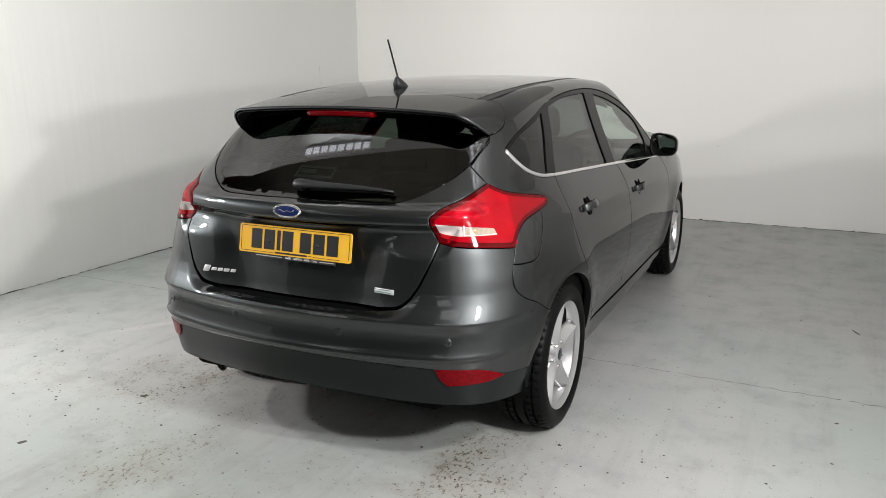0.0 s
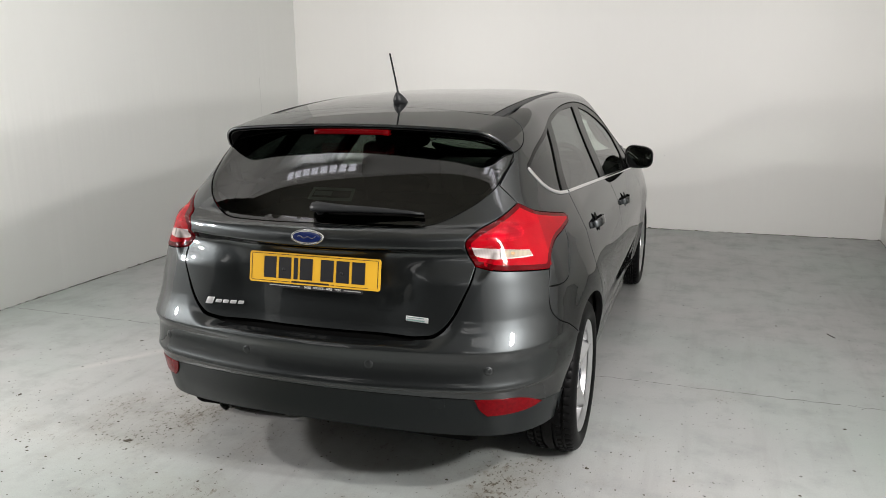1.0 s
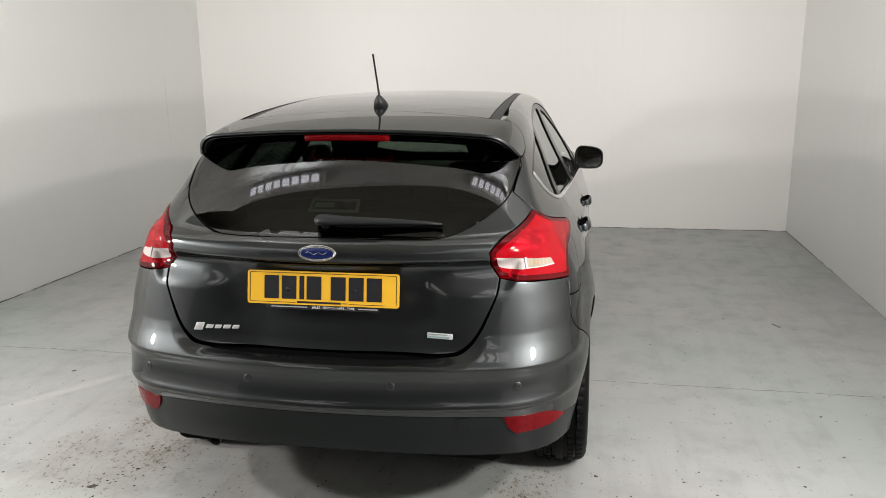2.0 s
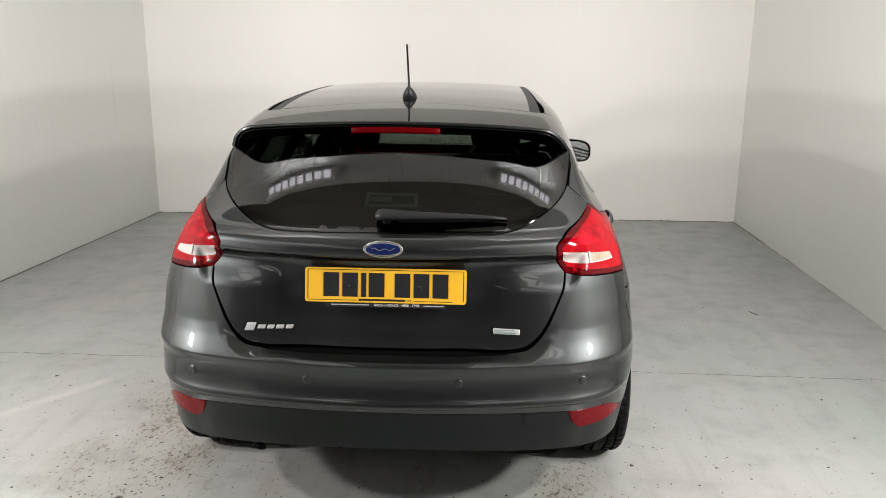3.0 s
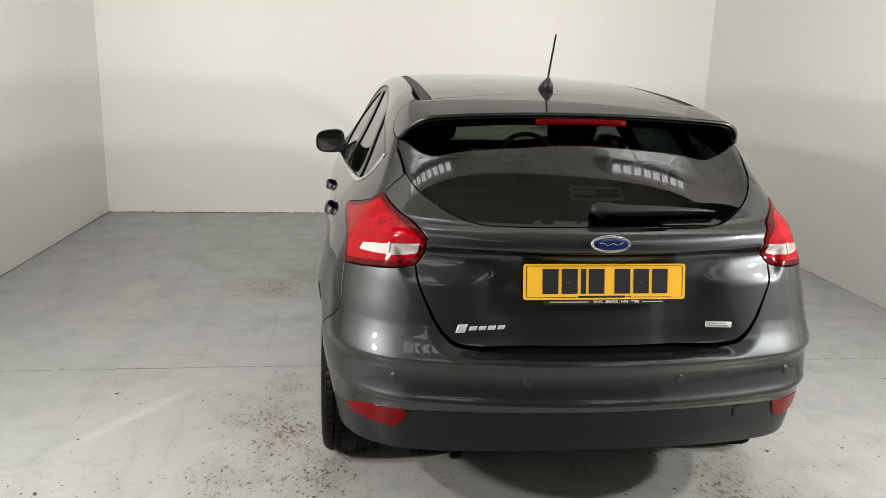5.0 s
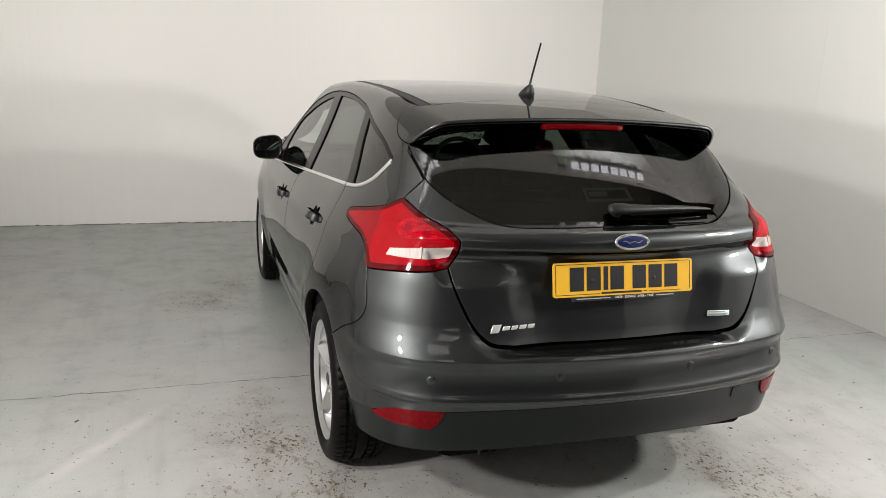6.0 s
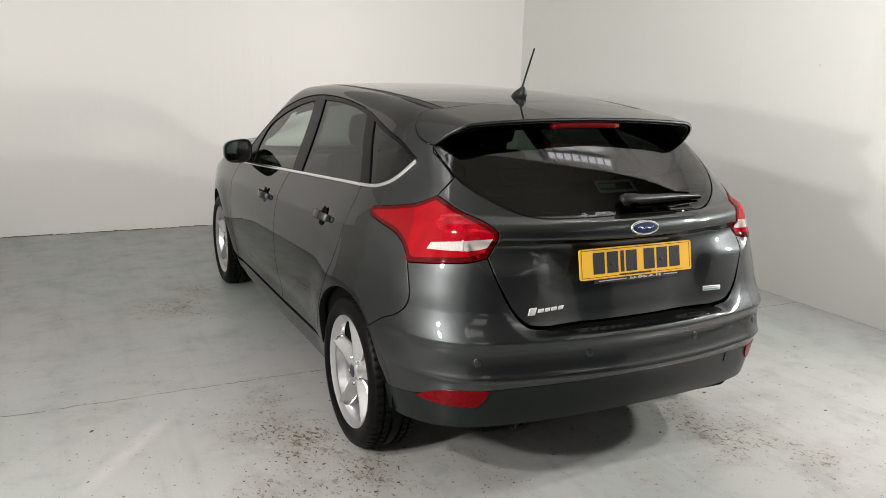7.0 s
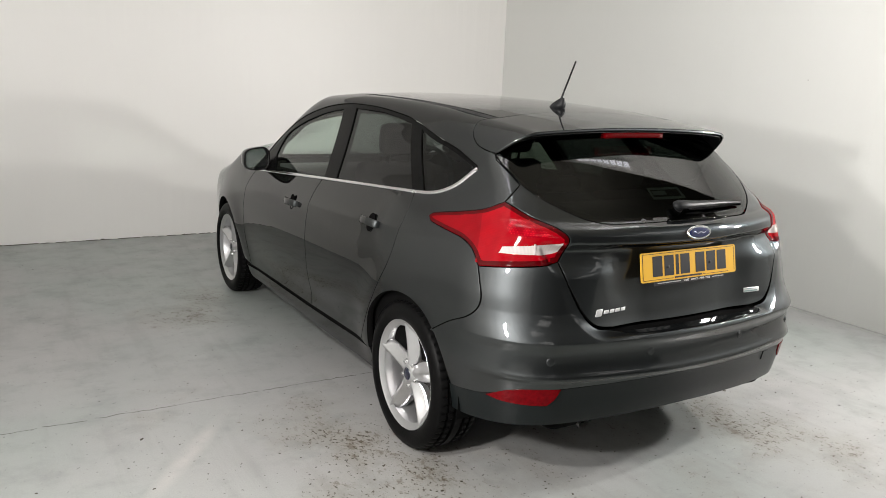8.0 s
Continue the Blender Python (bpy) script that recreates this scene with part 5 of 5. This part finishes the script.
def on_gate(x, z):
    p, nn = on_skin(x, -0.68, z)
    return seat_on(p, nn)


for i, (x, w, h) in enumerate(((-0.444, 0.030, 0.026), (-0.408, 0.025, 0.013), (-0.379, 0.022, 0.013), (-0.350, 0.025, 0.013), (-0.320, 0.023, 0.013))):
    m = on_gate(x, 0.7250 - 0.0004 * i) @ Matrix(((1, 0.40, 0, 0), (0, 1, 0, 0), (0, 0, 1, 0), (0, 0, 0, 1)))
    bm = bmesh.new()
    box(bm, (-w / 2, -h / 2, -0.001), (w / 2, h / 2, 0.0035), 0.0016, m)
    part("name_badge", bm, M_SILVER, gate, "plain slanted chrome badge shapes")
m = on_gate(0.397, 0.7270)
bm = bmesh.new()
box(bm, (-0.043, -0.0095, -0.001), (0.043, 0.0095, 0.003), 0.0025, m)
eco = part("engine_badge", bm, M_SILVER, gate, "small chrome engine badge")
bm = bmesh.new()
flat_box(bm, m, -0.040, 0.026, 0.0035, 0.0065, 0.003, 0.0004)
flat_box(bm, m, -0.040, 0.030, -0.0065, -0.0015, 0.003, 0.0004)
part("badge_bars", bm, plain("grey_green_ink", (0.20, 0.30, 0.28), 0.4), eco, smooth=False)

# parking sensors and the towing-eye cover
for x, z in ((-0.242, 0.577), (0.242, 0.577), (-0.652, 0.567), (0.652, 0.567)):
    p, nn = on_skin(x, -0.75 if abs(x) < 0.5 else -0.68, z)
    m = seat_on(p, nn)
    bm = bmesh.new()
    # black ring painted in for the shade of the groove round the sensor
    oval(bm, m, [(0, 0.0002), (0.0008, 0.0010), (0.0060, 0.0010)], 0.0158, 0.0158, 28)
    ring_ob = part("sensor_ring", bm, M_BLACK, bumper)
    bm = bmesh.new()
    oval(bm, m, [(0, 0.0008), (0.001, 0.0020), (0.004, 0.0024)], 0.0142, 0.0142, 28)
    oval(bm, m, [(0, 0.0022), (0.0008, 0.0036), (0.0022, 0.0022)], 0.0075, 0.0075, 24)
    part("sensor_face", bm, M_PAINT, ring_ob)
panel("towing_cover", outline([(0.460, -0.74, 0.462), (0.513, -0.73, 0.462)], [(0.513, -0.73, 0.462), (0.511, -0.73, 0.425)], [(0.511, -0.73, 0.425), (0.462, -0.73, 0.425)], [(0.462, -0.73, 0.425), (0.460, -0.74, 0.462)], gap=0.008), M_GREYPL, bumper, gap=0.01, lift=0.0012, cut=0.001, depth=0.005, label="small square towing-eye cover")

# dealer's sticker inside the rear window: a pale frame round a dark field
def glass_rect(x0, x1, z0, z1):
    return outline([(x0, -0.5, z0), (x1, -0.5, z0)], [(x1, -0.5, z0), (x1, -0.5, z1)], [(x1, -0.5, z1), (x0, -0.5, z1)], [(x0, -0.5, z1), (x0, -0.5, z0)], gap=0.015)


stick = panel("window_sticker", glass_rect(-0.078, 0.092, 1.096, 1.150), plain("grey_sticker", (0.30, 0.34, 0.32), 0.8, shine=0.1), gate, holes=[glass_rect(-0.068, 0.082, 1.105, 1.141)], gap=0.02, cut=0.0, depth=0.0004, lift=-0.0055, label="pale grey rectangular dealer sticker")
panel("sticker_bar", glass_rect(-0.062, 0.006, 1.115, 1.133), plain("faded_ink", (0.30, 0.33, 0.32), 0.8, shine=0.1), stick, gap=0.02, cut=0.0, depth=0.0004, lift=-0.0055)

# seats, seen dimly through the glass
def cushion(bm, m, w, d, h, bev):
    box(bm, (-w / 2, -d / 2, 0), (w / 2, d / 2, h), bev, m)


for sx in (-0.37, 0.37):
    bm = bmesh.new()
    cushion(bm, pose(sx, 1.50, 0.40), 0.50, 0.52, 0.16, 0.05)
    seat = part("front_seat", bm, M_CLOTH, car, "dark cloth front seat")
    bm = bmesh.new()
    cushion(bm, pose(sx, 1.22, 0.50, 14, 0, 0), 0.48, 0.12, 0.60, 0.05)
    part("backrest", bm, M_CLOTH, seat)
    bm = bmesh.new()
    cushion(bm, pose(sx, 1.055, 1.125, 10, 0, 0), 0.26, 0.10, 0.17, 0.045)
    tube(bm, [(sx - 0.06, 1.07, 1.06), (sx - 0.06, 1.055, 1.15)], 0.007, 8)
    tube(bm, [(sx + 0.06, 1.07, 1.06), (sx + 0.06, 1.055, 1.15)], 0.007, 8)
    part("headrest", bm, M_CLOTH, seat)
bm = bmesh.new()
cushion(bm, pose(0, 0.62, 0.42), 1.24, 0.50, 0.16, 0.05)
seat = part("rear_seat", bm, M_CLOTH, car, "dark cloth rear bench")
for sx, w in ((-0.40, 0.44), (0.05, 0.40), (0.45, 0.36)):
    bm = bmesh.new()
    cushion(bm, pose(sx, 0.34, 0.50, 18, 0, 0), w, 0.12, 0.54, 0.04)
    part("backrest", bm, M_CLOTH, seat)
for sx in (-0.40, 0.02, 0.42):
    bm = bmesh.new()
    cushion(bm, pose(sx, 0.175, 1.035, 8, 0, 0), 0.24, 0.09, 0.11 if abs(sx) > 0.1 else 0.07, 0.035)
    part("headrest", bm, M_CLOTH, seat)
bm = bmesh.new()
box(bm, (-0.52, -0.50, 0.955), (0.52, 0.18, 0.985), 0.01)
part("parcel_shelf", bm, M_CLOTH, car)
bm = bmesh.new()
box(bm, (-0.70, 2.26, 0.55), (0.70, 2.72, 0.90), 0.07)
part("dashboard", bm, M_BLACK, car)
bm = bmesh.new()
hub = Vector((0.37, 2.02, 0.90))
wm = pose(*hub, 65, 0, 0)
tube(bm, [wm @ Vector((0.18 * math.cos(t), 0.18 * math.sin(t), 0)) for t in np.linspace(0, 2 * math.pi, 41)], 0.016, 10, caps=False)
for t in (0, 180, 270):
    tube(bm, [wm @ Vector((0, 0, 0)), wm @ Vector((0.18 * math.cos(radians(t)), 0.18 * math.sin(radians(t)), 0))], 0.02, 8)
tube(bm, [hub, hub + Vector((0, 0.25, -0.1))], 0.05, 12)
part("steering_wheel", bm, M_BLACK, car)
bm = bmesh.new()
box(bm, (-0.12, 2.02, 1.285), (0.12, 2.05, 1.345), 0.012)
part("inside_mirror", bm, M_BLACK, car)


# ---- light fittings and marks in the bay ----
def louvre_light(at, length, turn):
    th = thing("ceiling_light", at, "white louvred fluorescent light fixed to the ceiling's edge", "ceiling light", "ceiling lights")
    th.rotation_euler[2] = radians(turn)
    bm = bmesh.new()
    box(bm, (-length / 2, -0.045, 0.0), (length / 2, 0.045, 0.05), 0.008)
    part("housing", bm, M_WALL, th, smooth=False)
    n = 8
    for i in range(n):
        a = -length / 2 + 0.02 + i * (length - 0.04) / n
        bm = bmesh.new()
        box(bm, (a + 0.014, -0.024, -0.012), (a + (length - 0.04) / n - 0.014, 0.024, 0.002), 0.002)
        part("tube_window", bm, M_TUBE, th, smooth=False)
    return th


for x in STRIPS:
    louvre_light((x, 2.65, CEIL - 0.05), 0.70, 0)

# louvred ceiling panels over the way in
for x, y in PANELS:
    th = thing("panel_light", (x, y, CEIL + 0.25), "square louvred ceiling light panel, switched on", "ceiling light", "panel lights")
    for x0, x1, y0, y1 in ((-0.68, 0.68, -0.68, -0.63), (-0.68, 0.68, 0.63, 0.68), (-0.68, -0.63, -0.63, 0.63), (0.63, 0.68, -0.63, 0.63)):
        bm = bmesh.new()
        box(bm, (x0, y0, -0.10), (x1, y1, 0.0), 0.004)
        part("rail", bm, M_WALL, th, smooth=False)
    for rx in (-0.6, 0.6):
        bm = bmesh.new()
        tube(bm, [(rx, 0.65, -0.02), (rx, 0.65, ROOF - CEIL - 0.25)], 0.006, 6)
        tube(bm, [(rx, -0.65, -0.02), (rx, -0.65, ROOF - CEIL - 0.25)], 0.006, 6)
        part("hanger", bm, M_STEEL, th)
    for k in range(7):
        bm = bmesh.new()
        a = -0.63 + (k + 1) * 1.26 / 8
        box(bm, (a - 0.028, -0.63, -0.085), (a + 0.028, 0.63, -0.070), 0.003)
        part("louvre", bm, M_DARKWALL, th, smooth=False)
# square lamp heads on arms from the side walls
for sx, hz in ((x, z) for x in (-4.62, 0.66) for z in (1.58, 2.20)):
    turn = 1 if sx < -2 else -1
    wall_x = (-4.970 if turn > 0 else 0.983) - sx
    th = thing("wall_lamp", (sx, 1.42, hz), "square black flood lamp on a short arm from the side wall", "lamp", "wall lamps")
    bm = bmesh.new()
    tube(bm, [(wall_x, 0, 0), (0, 0, 0)], 0.014, 10)
    box(bm, (wall_x - 0.008, -0.05, -0.05), (wall_x + 0.008, 0.05, 0.05), 0.003)
    part("arm", bm, M_BLACK, th)
    bm = bmesh.new()
    box(bm, (-0.095, -0.085, -0.015), (0.095, 0.085, 0.05), 0.008, look((0, 0, 0), (turn * 5.8, 3.6, -0.9)))
    part("lamp_head", bm, M_BLACK, th)

# the joint across the floor
random.seed(4)
bm = bmesh.new()
last = None
x = -5.0
while x < 1.05:
    y = 3.645 - 0.016 * max(0, x + 2.6) + random.gauss(0, 0.004)
    w = random.uniform(0.0010, 0.0034)
    row = [bm.verts.new((x, y - w, 0.0012)), bm.verts.new((x, y + w, 0.0012))]
    if last and random.random() < 0.965:
        bm.faces.new((last[0], row[0], row[1], last[1]))
    last = row
    x += random.uniform(0.015, 0.05)
tagged(part("floor_joint", bm, plain("joint_dirt", (0.115, 0.108, 0.098), 0.9, grain=0.4, scale=30), None, "thin dark crack along the joint across the floor", smooth=False), category="floor joint", kind="structure")


# board joints and a scratch on the side walls
for y in (4.36, 3.14):
    bm = bmesh.new()
    xw = 0.925 + (1.095 - 0.925) * (y + 2.0) / 9.545
    box(bm, (xw - 0.0006, y - 0.002, 0.0), (xw + 0.001, y + 0.002, CEIL - 0.01))
    tagged(part("trim", bm, M_SIDEWALL, None, "thin white cover strip over a wall board joint", smooth=False), category="trim", kind="structure")
bm = bmesh.new()
last = None
random.seed(9)
for k in range(14):
    y, z = 6.815 + 0.0006 * k, 1.50 - 0.047 * k
    xw = -5.085 + (5.085 - 4.765) * (y + 2.0) / 9.545 + 0.0012
    w = random.uniform(0.0006, 0.0022)
    row = [bm.verts.new((xw, y - w, z)), bm.verts.new((xw, y + w, z))]
    if last:
        bm.faces.new((last[0], row[0], row[1], last[1]))
    last = row
tagged(part("wall_scratch", bm, plain("scratch_grey", (0.52, 0.52, 0.50), 0.8), None, "long thin grey scratch down the side wall", smooth=False), category="scratch", kind="stuff")


# dirt and chips in the gap where the walls meet the floor
def base_dirt(name, a, b, inward, n, seed):
    random.seed(seed)
    a, b, inward = Vector((*a, 0)), Vector((*b, 0)), Vector((*inward, 0))
    bm = bmesh.new()
    for i in range(n):
        s = random.random()
        w, h = random.uniform(0.006, 0.05) * random.random() + 0.005, random.choice((0.003, 0.004, 0.006, 0.008, 0.014)) * random.uniform(0.5, 1.2)
        u = (b - a).normalized()
        p = a + (b - a) * s + inward * 0.0015
        pts = [(-w, 0), (w, 0), (w * random.uniform(0.2, 0.9), h), (-w * random.uniform(0.1, 0.8), h * random.uniform(0.5, 1))]
        vs = [bm.verts.new(p + u * x + Vector((0, 0, z)) + inward * random.uniform(0.0005, 0.002)) for x, z in pts]
        bm.faces.new(vs)
    u = (b - a).normalized()
    steps = 220
    for i in range(steps):
        if random.random() < 0.22:
            continue
        p, r = a + (b - a) * (i / steps) + inward * 0.001, a + (b - a) * ((i + 1) / steps) + inward * 0.001
        h = random.uniform(0.002, 0.007)
        d = random.uniform(0.001, 0.006)
        bm.faces.new([bm.verts.new(v) for v in (p, r, r + Vector((0, 0, h)), p + Vector((0, 0, h)))])
        bm.faces.new([bm.verts.new(v) for v in (p + Vector((0, 0, 0.001)), r + Vector((0, 0, 0.001)), r + inward * d + Vector((0, 0, 0.001)), p + inward * d + Vector((0, 0, 0.001)))])
    ob = part(name, bm, M_GRIME, None, "dark dirt and chipped paint along the foot of the wall", smooth=False)
    tagged(ob, category="dirt", kind="stuff")


M_GRIME = plain("grime", (0.075, 0.065, 0.05), 0.9, grain=0.4, scale=60)
base_dirt("wall_dirt", (-4.765, 7.545), (1.095, 7.545), (0, -1), 70, 11)
base_dirt("wall_dirt", (-5.0, 0.5), (-4.765, 7.545), (1, 0), 90, 12)
base_dirt("wall_dirt", (0.977, 0.5), (1.095, 7.545), (-1, 0), 80, 13)

# larger chips out of the floor paint
def paint_chip(x, y, r, seed):
    random.seed(seed)
    bm = bmesh.new()
    k = 9
    ring = [(r * random.uniform(0.6, 1.25) * math.cos(6.283 * i / k), 0.6 * r * random.uniform(0.6, 1.25) * math.sin(6.283 * i / k)) for i in range(k)]
    top = [bm.verts.new((a * 0.85, b * 0.85, 0.0022)) for a, b in ring]
    low = [bm.verts.new((a, b, 0.0)) for a, b in ring]
    for i in range(k):
        bm.faces.new((low[i], low[(i + 1) % k], top[(i + 1) % k], top[i]))
    bm.faces.new(top)
    ob = part("paint_chip", bm, M_GRIME, None, "small dark chip of dirt stuck to the floor", smooth=False)
    ob.matrix_world = pose(x, y, 0, 0, 0, random.uniform(0, 360))
    tagged(ob, category="dirt", group="floor chips")


for k, (x, y, r) in enumerate(((-2.732, 2.279, 0.022), (-2.845, 1.720, 0.020), (-3.603, 2.521, 0.014), (-0.791, 2.645, 0.012), (-3.553, 3.355, 0.012), (0.233, 3.331, 0.010))):
    paint_chip(x, y, r, 40 + k)

# bits lying on the floor
def crumbs(name, centre, spread, n, seed, size):
    random.seed(seed)
    bm = bmesh.new()
    for _ in range(n):
        x, y = random.gauss(centre[0], spread[0]), random.gauss(centre[1], spread[1])
        if not (-4.7 < x < 0.95 and 0.6 < y < 7.4):
            continue
        r = size * random.uniform(0.25, 1.0) ** 2 + 0.0012
        k = random.randint(5, 7)
        a0 = random.random() * 6.28
        st = random.uniform(0.4, 1)
        base, top = [], []
        for i in range(k):
            a = a0 + 6.283 * i / k
            rr = r * random.uniform(0.6, 1.2)
            px, py = rr * math.cos(a), rr * st * math.sin(a)
            base.append(bm.verts.new((x + px, y + py, 0.0)))
            top.append(bm.verts.new((x + px * 0.6, y + py * 0.6, 0.0012 + r * 0.12)))
        for i in range(k):
            bm.faces.new((base[i], base[(i + 1) % k], top[(i + 1) % k], top[i]))
        bm.faces.new(top)
    tagged(part(name, bm, M_GRIME, None, "small dark crumbs of dirt scattered on the floor", smooth=False), category="dirt", kind="stuff")


crumbs("floor_dirt", (-2.9, 2.45), (0.65, 0.50), 230, 21, 0.0065)
crumbs("floor_dirt", (-0.6, 2.45), (0.50, 0.45), 130, 22, 0.006)
crumbs("floor_dirt", (-1.9, 4.4), (2.0, 1.6), 170, 23, 0.0055)
for x, y, ang, ln, nm in ((0.356, 4.60, 118, 0.075, "straw"),):
    bm = bmesh.new()
    tube(bm, [(0, 0, 0.0025), (ln / 2, 0.004, 0.0035), (ln, 0.0, 0.0025)], 0.0022, 6)
    ob = part(nm, bm, M_GRIME, None, "thin dark stalk lying on the floor")
    ob.matrix_world = pose(x, y, 0, 0, 0, ang)
    tagged(ob, category="stalk")
